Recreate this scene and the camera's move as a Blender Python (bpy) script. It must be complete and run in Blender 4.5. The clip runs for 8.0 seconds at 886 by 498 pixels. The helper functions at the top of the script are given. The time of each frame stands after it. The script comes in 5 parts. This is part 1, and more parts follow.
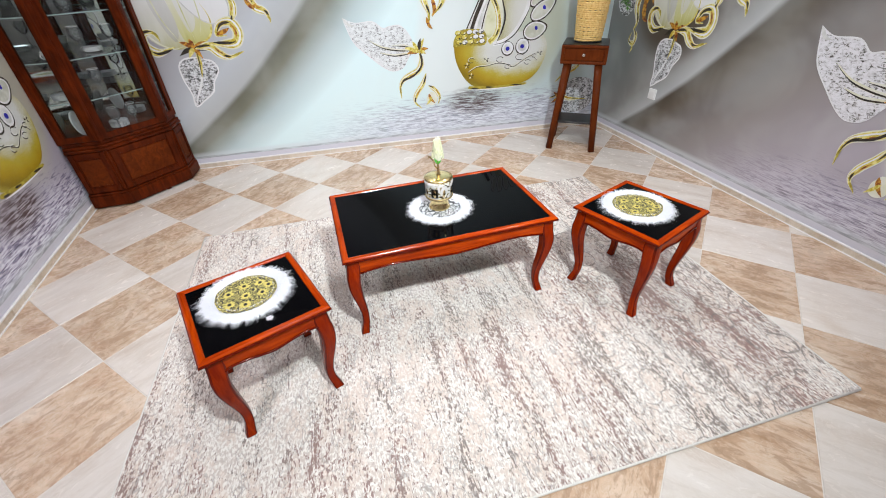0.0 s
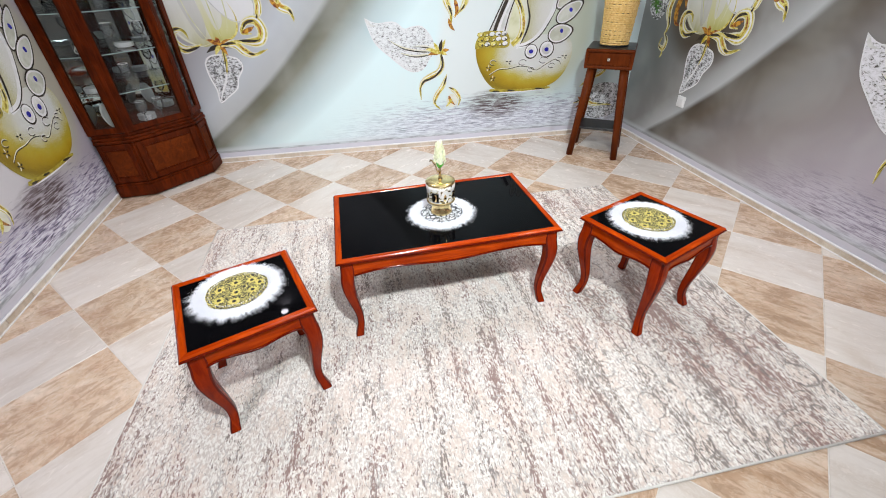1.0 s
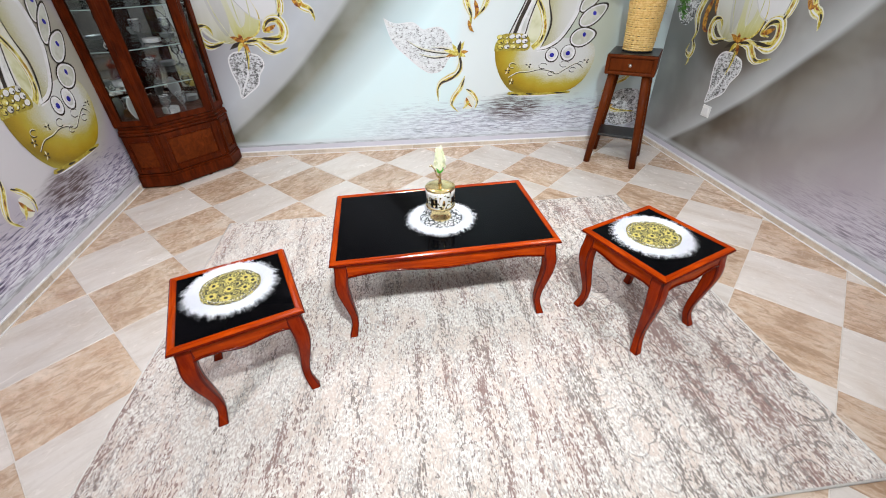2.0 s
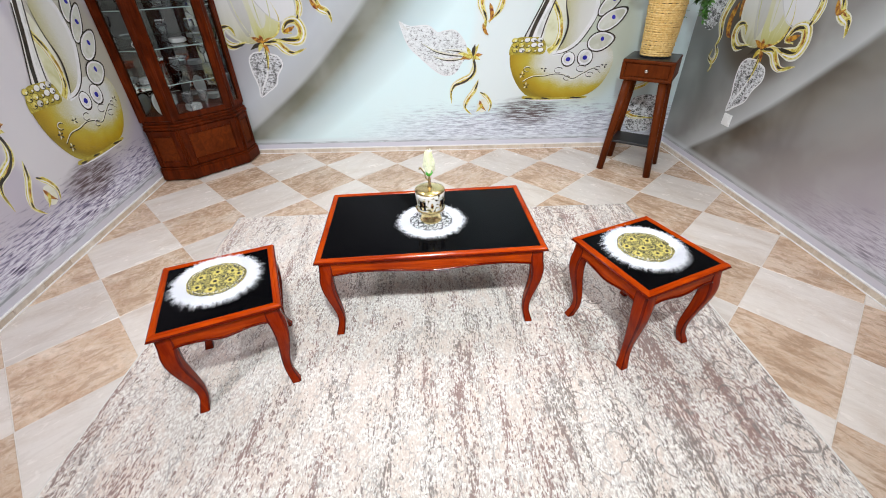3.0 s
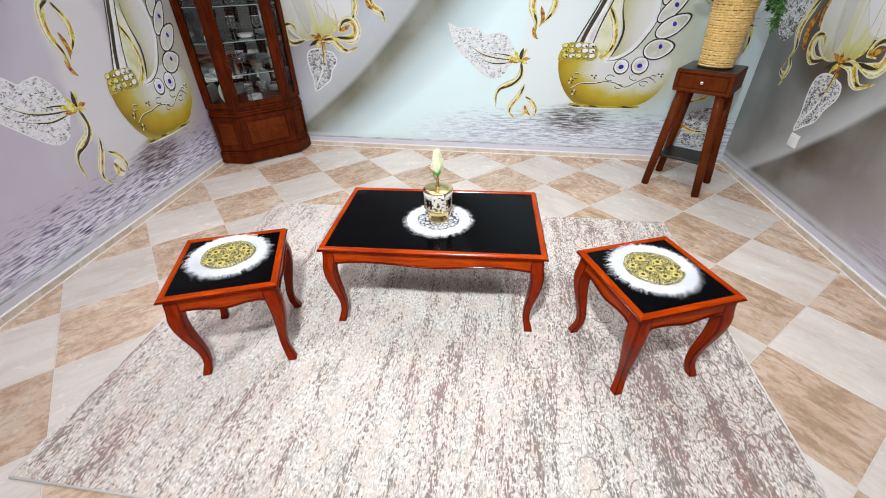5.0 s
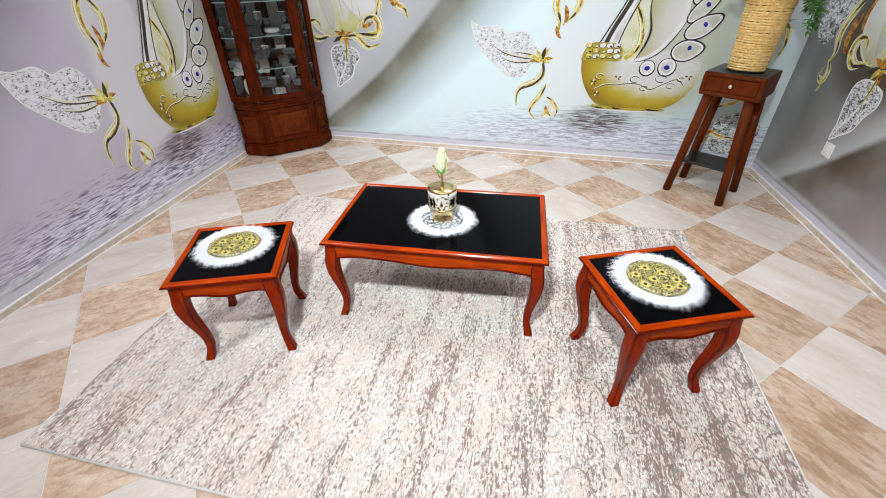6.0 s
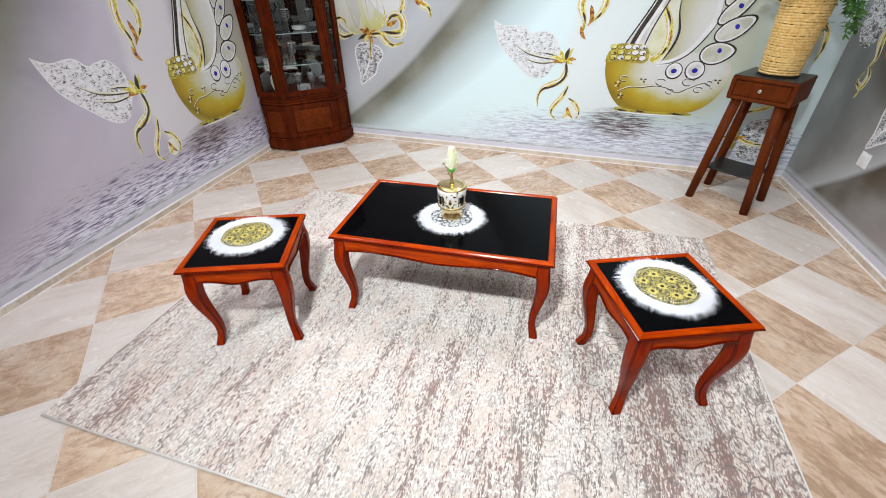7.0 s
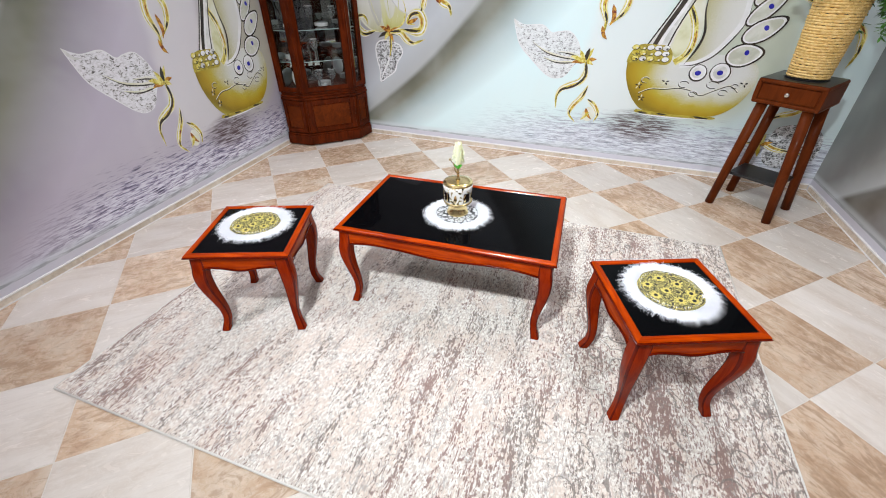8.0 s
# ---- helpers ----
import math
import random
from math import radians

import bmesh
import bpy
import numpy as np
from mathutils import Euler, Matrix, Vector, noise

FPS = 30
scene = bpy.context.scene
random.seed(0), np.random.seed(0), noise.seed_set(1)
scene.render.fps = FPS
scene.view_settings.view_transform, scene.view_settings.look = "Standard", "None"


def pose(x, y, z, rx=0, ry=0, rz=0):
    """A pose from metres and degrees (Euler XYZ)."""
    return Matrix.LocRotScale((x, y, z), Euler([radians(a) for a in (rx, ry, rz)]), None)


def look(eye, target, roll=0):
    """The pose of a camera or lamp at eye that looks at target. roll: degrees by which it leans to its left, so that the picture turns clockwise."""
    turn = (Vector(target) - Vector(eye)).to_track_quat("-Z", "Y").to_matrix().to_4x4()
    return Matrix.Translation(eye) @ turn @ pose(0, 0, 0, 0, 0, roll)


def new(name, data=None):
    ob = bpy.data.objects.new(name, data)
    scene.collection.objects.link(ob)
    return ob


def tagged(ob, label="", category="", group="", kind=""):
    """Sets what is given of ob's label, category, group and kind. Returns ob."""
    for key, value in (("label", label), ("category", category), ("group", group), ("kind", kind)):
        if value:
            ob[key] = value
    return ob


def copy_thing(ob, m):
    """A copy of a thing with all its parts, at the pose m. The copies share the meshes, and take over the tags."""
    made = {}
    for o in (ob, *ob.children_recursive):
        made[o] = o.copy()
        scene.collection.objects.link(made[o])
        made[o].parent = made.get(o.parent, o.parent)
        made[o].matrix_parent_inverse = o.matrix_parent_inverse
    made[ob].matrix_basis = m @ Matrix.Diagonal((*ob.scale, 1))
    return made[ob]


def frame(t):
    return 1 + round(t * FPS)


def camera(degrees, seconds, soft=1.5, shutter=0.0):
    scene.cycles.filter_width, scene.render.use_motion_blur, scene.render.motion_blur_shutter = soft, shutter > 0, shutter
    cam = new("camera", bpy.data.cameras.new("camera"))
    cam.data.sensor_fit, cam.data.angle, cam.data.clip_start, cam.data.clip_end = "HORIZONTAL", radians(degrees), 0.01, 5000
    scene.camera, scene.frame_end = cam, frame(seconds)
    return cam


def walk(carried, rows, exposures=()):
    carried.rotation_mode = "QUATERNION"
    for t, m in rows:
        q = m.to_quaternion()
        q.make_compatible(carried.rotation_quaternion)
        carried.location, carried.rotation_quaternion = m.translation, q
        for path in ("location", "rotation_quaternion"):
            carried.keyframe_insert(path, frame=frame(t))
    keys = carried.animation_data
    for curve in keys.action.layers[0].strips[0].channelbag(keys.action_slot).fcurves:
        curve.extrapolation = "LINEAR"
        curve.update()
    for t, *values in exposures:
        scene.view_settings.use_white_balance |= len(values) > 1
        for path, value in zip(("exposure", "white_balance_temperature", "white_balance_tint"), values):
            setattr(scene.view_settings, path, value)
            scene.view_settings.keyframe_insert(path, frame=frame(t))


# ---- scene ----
cam = camera(94.5, 8.0, 1.0)
PATH = [
    (0, (-0.256, -1.662, 1.456), (0.095, -0.07, 0.297), -2.1),
    (0.5, (-0.203, -1.649, 1.45), (0.104, -0.047, 0.293), -1.6),
    (1, (-0.12, -1.644, 1.447), (0.104, -0.024, 0.296), -1.9),
    (1.5, (-0.069, -1.626, 1.457), (0.099, -0.002, 0.302), -1.6),
    (3, (0.187, -1.631, 1.467), (0.166, 0.008, 0.321), -1.5),
    (3.5, (0.258, -1.636, 1.462), (0.171, 0.006, 0.323), -1.5),
    (4, (0.329, -1.638, 1.467), (0.168, -0.001, 0.329), -1.4),
    (4.5, (0.383, -1.636, 1.459), (0.152, -0.004, 0.327), -1.3),
    (6, (0.542, -1.592, 1.457), (0.124, -0.001, 0.319), -1.0),
    (6.5, (0.573, -1.588, 1.455), (0.11, -0.01, 0.316), -0.9),
    (7, (0.611, -1.58, 1.45), (0.088, -0.019, 0.313), -0.8),
    (7.5, (0.647, -1.572, 1.441), (0.075, -0.025, 0.309), -0.7),
    (8, (0.685, -1.563, 1.429), (0.069, -0.033, 0.296), -0.5),
]
walk(cam, [(t, look(eye, target, roll)) for t, eye, target, roll in PATH])

# ---- light: ceiling spots and added fill lamps of a closed showroom ----
CEIL = 2.75
# place on the ceiling, power, width, tilt towards the back wall, colour
NEUTRAL, COOL = (1.0, 0.965, 1.07), (0.9, 1.0, 1.06)
# Untilted lamps after the first are unseen fill, added to brighten floor and wall.
SPOTS = [(-1.47, 2.05, 2, 0.08, 0, NEUTRAL), (-0.8, 0.7, 12, 0.3, 0, NEUTRAL), (1.05, 0.65, 12, 0.3, 0, NEUTRAL), (0.2, 1.6, 11, 0.3, 0, COOL),
         (0.25, -1.9, 41, 0.16, 45, COOL), (-1.3, -2.1, 12, 0.16, 42, NEUTRAL), (1.65, -1.75, 8, 0.16, 42, NEUTRAL), (0.2, -3.3, 9, 0.3, 0, NEUTRAL)]
WATTS = 0.91
world = bpy.data.worlds.new("world")
world.use_nodes = True
world.node_tree.nodes["Background"].inputs[0].default_value = (0.9, 0.95, 1.0, 1)
world.node_tree.nodes["Background"].inputs[1].default_value = 0.05
scene.world = world
scene.view_settings.exposure = 0.0
for lx, ly, power, wide, tilt, tint in SPOTS:
    lamp = bpy.data.lights.new("ceiling_lamp_or_fill_light", "AREA")
    lamp.shape, lamp.size, lamp.energy, lamp.color = "DISK", wide, WATTS * power, tint
    lamp.spread = radians(104 if tilt else 150)
    ob = new("ceiling_lamp_or_fill_light", lamp)
    ob.matrix_world = pose(lx, ly, CEIL - (0.09 if tilt else 0.0), tilt) @ pose(0, 0, -0.035)


# ---- small builders ----
def link(name, bm, mat, parent=None, label="", smooth=False):
    me = bpy.data.meshes.new(name)
    bm.normal_update()
    bm.to_mesh(me)
    bm.free()
    if mat:
        me.materials.append(mat)
    if smooth:
        for p in me.polygons:
            p.use_smooth = True
    ob = new(name, me)
    if parent:
        ob.parent = parent
    if label:
        ob["label"] = label
    return ob


def part(name, bm, mat, parent, label="", smooth=False):
    return link(name, bm, mat, parent, label, smooth)


def thing(name, label, category, m=None, group="", kind=""):
    ob = tagged(new(name), label, category, group, kind)
    ob.empty_display_size = 0.1
    if m:
        ob.matrix_basis = m
    return ob


def box(bm, x0, x1, y0, y1, z0, z1, bevel=0.0, seg=2, m=None):
    vs = [bm.verts.new((x, y, z)) for x in (x0, x1) for y in (y0, y1) for z in (z0, z1)]
    fs = [bm.faces.new([vs[i] for i in q]) for q in ((0, 1, 3, 2), (4, 6, 7, 5), (0, 4, 5, 1), (2, 3, 7, 6), (0, 2, 6, 4), (1, 5, 7, 3))]
    if m:
        for v in vs:
            v.co = m @ v.co
    if bevel:
        es = list({e for f in fs for e in f.edges})
        bmesh.ops.bevel(bm, geom=es, offset=bevel, segments=seg, profile=0.5, affect="EDGES")
    return bm


def prism(bm, pts, z0, z1, bevel=0.0):
    """An upright block on a plan outline."""
    area = sum(a[0] * b[1] - b[0] * a[1] for a, b in zip(pts, pts[1:] + pts[:1]))
    if area < 0:
        pts = pts[::-1]
    lo = [bm.verts.new((p[0], p[1], z0)) for p in pts]
    hi = [bm.verts.new((p[0], p[1], z1)) for p in pts]
    n = len(pts)
    fs = [bm.faces.new(lo[::-1]), bm.faces.new(hi)]
    fs += [bm.faces.new((lo[i], lo[(i + 1) % n], hi[(i + 1) % n], hi[i])) for i in range(n)]
    if bevel:
        bmesh.ops.bevel(bm, geom=list({e for f in fs for e in f.edges}), offset=bevel, segments=2, profile=0.5, affect="EDGES")
    return bm


def lathe(bm, prof, seg=32, centre=(0, 0, 0)):
    rings = []
    for r, z in prof:
        rings.append([bm.verts.new((centre[0] + r * math.cos(a), centre[1] + r * math.sin(a), centre[2] + z)) for a in [math.tau * i / seg for i in range(seg)]])
    for a, b in zip(rings, rings[1:]):
        for i in range(seg):
            bm.faces.new((a[i], a[(i + 1) % seg], b[(i + 1) % seg], b[i]))
    if prof[0][0] > 0.0005:
        bm.faces.new(rings[0][::-1])
    if prof[-1][0] > 0.0005:
        bm.faces.new(rings[-1])
    return bm


def sweep(bm, pts, sizes, seg=8, square=False, turn=0.0):
    """A tapered bar along points; sizes are half widths."""
    rings = []
    n = len(pts)
    for i, p in enumerate(pts):
        p = Vector(p)
        d = (Vector(pts[min(i + 1, n - 1)]) - Vector(pts[max(i - 1, 0)])).normalized()
        side = Vector((0, 0, 1)).cross(d)
        if side.length < 0.3:
            side = Vector((math.cos(turn), math.sin(turn), 0))
            side = (side - d * side.dot(d))
        side.normalize()
        up = d.cross(side)
        ring = []
        for k in range(seg):
            a = math.tau * k / seg
            c, s = math.cos(a), math.sin(a)
            if square:
                q = 1 / max(abs(c), abs(s)) ** 0.75
                c, s = c * q, s * q
            ring.append(bm.verts.new(p + (side * c + up * s) * sizes[i]))
        rings.append(ring)
    for a, b in zip(rings, rings[1:]):
        for i in range(seg):
            bm.faces.new((a[i], a[(i + 1) % seg], b[(i + 1) % seg], b[i]))
    bm.faces.new(rings[0][::-1])
    bm.faces.new(rings[-1])
    return bm


def smooth_line(pts, n=6):
    """A rounded line through points."""
    out = []
    P = [Vector(p) for p in pts]
    for i in range(len(P) - 1):
        a, b, c, d = P[max(i - 1, 0)], P[i], P[i + 1], P[min(i + 2, len(P) - 1)]
        for k in range(n):
            t = k / n
            out.append(0.5 * ((2 * b) + (c - a) * t + (2 * a - 5 * b + 4 * c - d) * t * t + (3 * b - a - 3 * c + d) * t ** 3))
    out.append(P[-1])
    return out


# ---- materials ----
class Mat:
    """A node material with short helpers."""

    def __init__(self, name, rough=0.5, metal=0.0, coat=0.0):
        self.m = bpy.data.materials.new(name)
        self.m.use_nodes = True
        self.t = self.m.node_tree
        self.b = self.t.nodes["Principled BSDF"]
        self.b.inputs["Roughness"].default_value = rough
        self.b.inputs["Metallic"].default_value = metal
        self.b.inputs["Coat Weight"].default_value = coat
        self.b.inputs["Coat Roughness"].default_value = 0.035

    def node(self, kind, **ins):
        n = self.t.nodes.new(kind)
        for k, v in ins.items():
            self.put(n.inputs[k.replace("_", " ")], v)
        return n

    def put(self, socket, v):
        if isinstance(v, bpy.types.NodeSocket):
            self.t.links.new(v, socket)
        else:
            socket.default_value = v

    def coord(self, scale=(1, 1, 1), which="Object", rot=(0, 0, 0), loc=(0, 0, 0)):
        c = self.t.nodes.new("ShaderNodeTexCoord")
        m = self.t.nodes.new("ShaderNodeMapping")
        m.inputs["Scale"].default_value = scale
        m.inputs["Rotation"].default_value = rot
        m.inputs["Location"].default_value = loc
        self.t.links.new(c.outputs[which], m.inputs["Vector"])
        return m.outputs["Vector"]

    def noise(self, vec, scale=5.0, detail=4.0, rough=0.55, dist=0.0):
        n = self.t.nodes.new("ShaderNodeTexNoise")
        self.put(n.inputs["Vector"], vec)
        n.inputs["Scale"].default_value, n.inputs["Detail"].default_value = scale, detail
        n.inputs["Roughness"].default_value, n.inputs["Distortion"].default_value = rough, dist
        return n.outputs["Fac"]

    def voro(self, vec, scale=5.0, feature="F1", out="Distance", rnd=1.0):
        n = self.t.nodes.new("ShaderNodeTexVoronoi")
        n.feature = feature
        self.put(n.inputs["Vector"], vec)
        n.inputs["Scale"].default_value = scale
        n.inputs["Randomness"].default_value = rnd
        return n.outputs[out]

    def ramp(self, fac, stops):
        n = self.t.nodes.new("ShaderNodeValToRGB")
        self.put(n.inputs["Fac"], fac)
        el = n.color_ramp.elements
        while len(el) < len(stops):
            el.new(0.5)
        for e, (p, c) in zip(el, stops):
            e.position = p
            e.color = (*c, 1) if len(c) == 3 else c
        return n.outputs["Color"]

    def math(self, op, a, b=0.0, clamp=False):
        n = self.t.nodes.new("ShaderNodeMath")
        n.operation, n.use_clamp = op, clamp
        self.put(n.inputs[0], a)
        self.put(n.inputs[1], b)
        return n.outputs[0]

    def span(self, v, lo, hi, a=0.0, b=1.0):
        n = self.t.nodes.new("ShaderNodeMapRange")
        n.interpolation_type = "SMOOTHSTEP"
        self.put(n.inputs[0], v)
        for i, x in enumerate((lo, hi, a, b)):
            n.inputs[i + 1].default_value = x
        return n.outputs[0]

    def mix(self, fac, a, b, mode="MIX"):
        n = self.t.nodes.new("ShaderNodeMix")
        n.data_type, n.blend_type = "RGBA", mode
        self.put(n.inputs[0], fac)
        for i, v in ((6, a), (7, b)):
            self.put(n.inputs[i], (*v, 1) if isinstance(v, tuple) and len(v) == 3 else v)
        return n.outputs[2]

    def xyz(self, vec):
        n = self.t.nodes.new("ShaderNodeSeparateXYZ")
        self.put(n.inputs[0], vec)
        return n.outputs

    def bump(self, height, strength=0.3, distance=0.002):
        n = self.t.nodes.new("ShaderNodeBump")
        n.inputs["Strength"].default_value, n.inputs["Distance"].default_value = strength, distance
        self.put(n.inputs["Height"], height)
        self.t.links.new(n.outputs["Normal"], self.b.inputs["Normal"])

    def random(self):
        return self.t.nodes.new("ShaderNodeObjectInfo").outputs["Random"]

    def color(self, c):
        self.put(self.b.inputs["Base Color"], (*c, 1) if isinstance(c, tuple) and len(c) == 3 else c)
        return self

    def rough(self, v):
        self.put(self.b.inputs["Roughness"], v)


def wood(name, dark, light, scale=(14, 14, 1.6), gloss=0.28, coat=0.5, spec=0.04):
    w = Mat(name, gloss, 0.0, coat)
    w.b.inputs["Specular IOR Level"].default_value = spec
    w.b.inputs["Coat Roughness"].default_value = 0.13
    v = w.coord(scale)
    g = w.noise(v, 3.0, 6, 0.6, 1.2)
    f = w.noise(w.coord((2, 2, 2)), 3.0, 3)
    pore = w.noise(w.coord(tuple(6 * x for x in scale)), 3.0, 3, 0.6)
    c = w.ramp(g, [(0.25, dark), (0.5, tuple((a + b) / 2 for a, b in zip(dark, light))), (0.75, light)])
    c = w.mix(w.span(f, 0.4, 0.68, 0.0, 0.5), c, dark)
    c = w.mix(w.span(pore, 0.56, 0.72, 0.0, 0.28), c, tuple(0.55 * x for x in dark))
    w.color(c)
    w.bump(g, 0.06, 0.001)
    return w.m


# One wood: shaded legs and lit rails differ by brightness put into the colour.
CHERRY = wood("cherry_lacquered_wood_shaded", (0.14, 0.0065, 0.0002), (0.3, 0.025, 0.0004), (14, 14, 1.6), 0.24, 0.12, 0.05)
CHERRY_LONG = wood("cherry_lacquered_rail_lit", (0.2, 0.012, 0.0002), (0.54, 0.065, 0.0007), (1.6, 14, 14), 0.24, 0.12, 0.05)
WALNUT = wood("dark_cherry_cabinet_wood", (0.022, 0.003, 0.0006), (0.15, 0.022, 0.0035), (10, 10, 1.5), 0.32, 0.1)
STANDWOOD = wood("red_brown_stained_wood", (0.07, 0.0125, 0.0025), (0.155, 0.034, 0.007), (12, 12, 1.4), 0.36, 0.05)
CHERRY_EDGE = wood("dark_red_lacquered_edge", (0.05, 0.002, 0.0002), (0.16, 0.009, 0.0004), (14, 14, 3), 0.16, 0.25, 0.08)


def plain(name, col, rough=0.5, metal=0.0, coat=0.0, var=0.12, scale=30.0, bump=0.0):
    p = Mat(name, rough, metal, coat)
    n = p.noise(p.coord(), scale, 3)
    p.color(p.mix(p.span(n, 0.3, 0.7, 0.0, var), col, tuple(c * 0.55 for c in col)))
    if bump:
        p.bump(n, bump, 0.002)
    return p.m


BLACKGLASS = Mat("black_glass", 0.03, 0.0, 0.0)
BLACKGLASS.color((0.002, 0.002, 0.0024))
BLACKGLASS.b.inputs["IOR"].default_value = 1.125
_n = BLACKGLASS.noise(BLACKGLASS.coord(), 18, 3)
BLACKGLASS.rough(BLACKGLASS.span(_n, 0.3, 0.8, 0.015, 0.035))
BLACKGLASS = BLACKGLASS.m

CEILING_PAINT = plain("ceiling_white_paint", (0.82, 0.82, 0.8), 0.8, var=0.05, scale=3)
WALL_PLAIN = plain("plain_wall_paint", (0.62, 0.6, 0.6), 0.7, var=0.08, scale=4)
GROUT = plain("light_grout", (0.68, 0.62, 0.55), 0.8, var=0.25, scale=40)
CAULK = plain("white_caulk", (0.82, 0.79, 0.76), 0.6, var=0.15, scale=20)


def marble(name, base, vein, pale, stretch, rough, streaks):
    q = Mat(name, rough)
    r = q.random()
    off = q.node("ShaderNodeCombineXYZ")
    q.put(off.inputs[0], q.math("MULTIPLY", r, 37.0))
    q.put(off.inputs[1], q.math("MULTIPLY", r, 91.0))
    add = q.node("ShaderNodeVectorMath")
    add.operation = "ADD"
    q.put(add.inputs[0], q.coord(stretch))
    q.put(add.inputs[1], off.outputs[0])
    v = add.outputs[0]
    big = q.noise(v, 2.2, 5, 0.6, 0.8)
    fine = q.noise(v, 9.0, 5, 0.65, 1.5)
    c = q.ramp(big, [(0.3, vein), (0.5, base), (0.72, pale)])
    line = q.math("ABSOLUTE", q.math("SUBTRACT", fine, 0.5))
    c = q.mix(q.span(line, 0.0, 0.035, 0.45, 0.0), c, pale)
    # long thin streaks along one tile axis
    w = q.node("ShaderNodeVectorMath")
    w.operation = "MULTIPLY"
    q.put(w.inputs[0], v)
    w.inputs[1].default_value = (0.9, 2.3, 1.0)
    streak = q.noise(w.outputs[0], 4.4, 6, 0.64, 1.1)
    c = q.mix(q.span(streak, 0.5, 0.4, 0.0, streaks), c, tuple(x * 0.8 for x in vein))
    c = q.mix(q.span(streak, 0.55, 0.68, 0.0, streaks), c, pale)
    thin = q.math("ABSOLUTE", q.math("SUBTRACT", q.noise(w.outputs[0], 2.4, 6, 0.6, 1.0), 0.5))
    c = q.mix(q.span(thin, 0.0, 0.014, 0.55 * streaks, 0.0), c, tuple(x * 0.7 for x in vein))
    speck = q.noise(q.coord(), 90.0, 3, 0.6)
    c = q.mix(q.span(speck, 0.55, 0.75, 0.0, 0.14), c, vein)
    tone = q.node("ShaderNodeHueSaturation", Color=c)
    q.put(tone.inputs["Value"], q.span(r, 0.0, 1.0, 0.93, 1.06))
    q.color(tone.outputs["Color"])
    q.rough(q.span(fine, 0.3, 0.7, rough * 0.8, rough * 1.3))
    return q.m


TILE_BEIGE = marble("beige_marble_tile", (0.57, 0.405, 0.28), (0.42, 0.265, 0.16), (0.68, 0.55, 0.43), (1.6, 2.1, 1.0), 0.24, 0.62)
TILE_CLOUDY = marble("cloudy_beige_marble_tile", (0.6, 0.44, 0.31), (0.47, 0.3, 0.19), (0.7, 0.585, 0.47), (2.4, 2.0, 1.0), 0.24, 0.55)
TILE_SKIRT = marble("pale_beige_marble_strip", (0.68, 0.58, 0.46), (0.56, 0.45, 0.33), (0.74, 0.67, 0.58), (1.6, 3.4, 1.0), 0.24, 0.4)
TILE_CREAM = marble("cream_marble_tile", (0.68, 0.61, 0.54), (0.58, 0.49, 0.41), (0.73, 0.67, 0.61), (1.0, 2.2, 1.0), 0.22, 0.16)


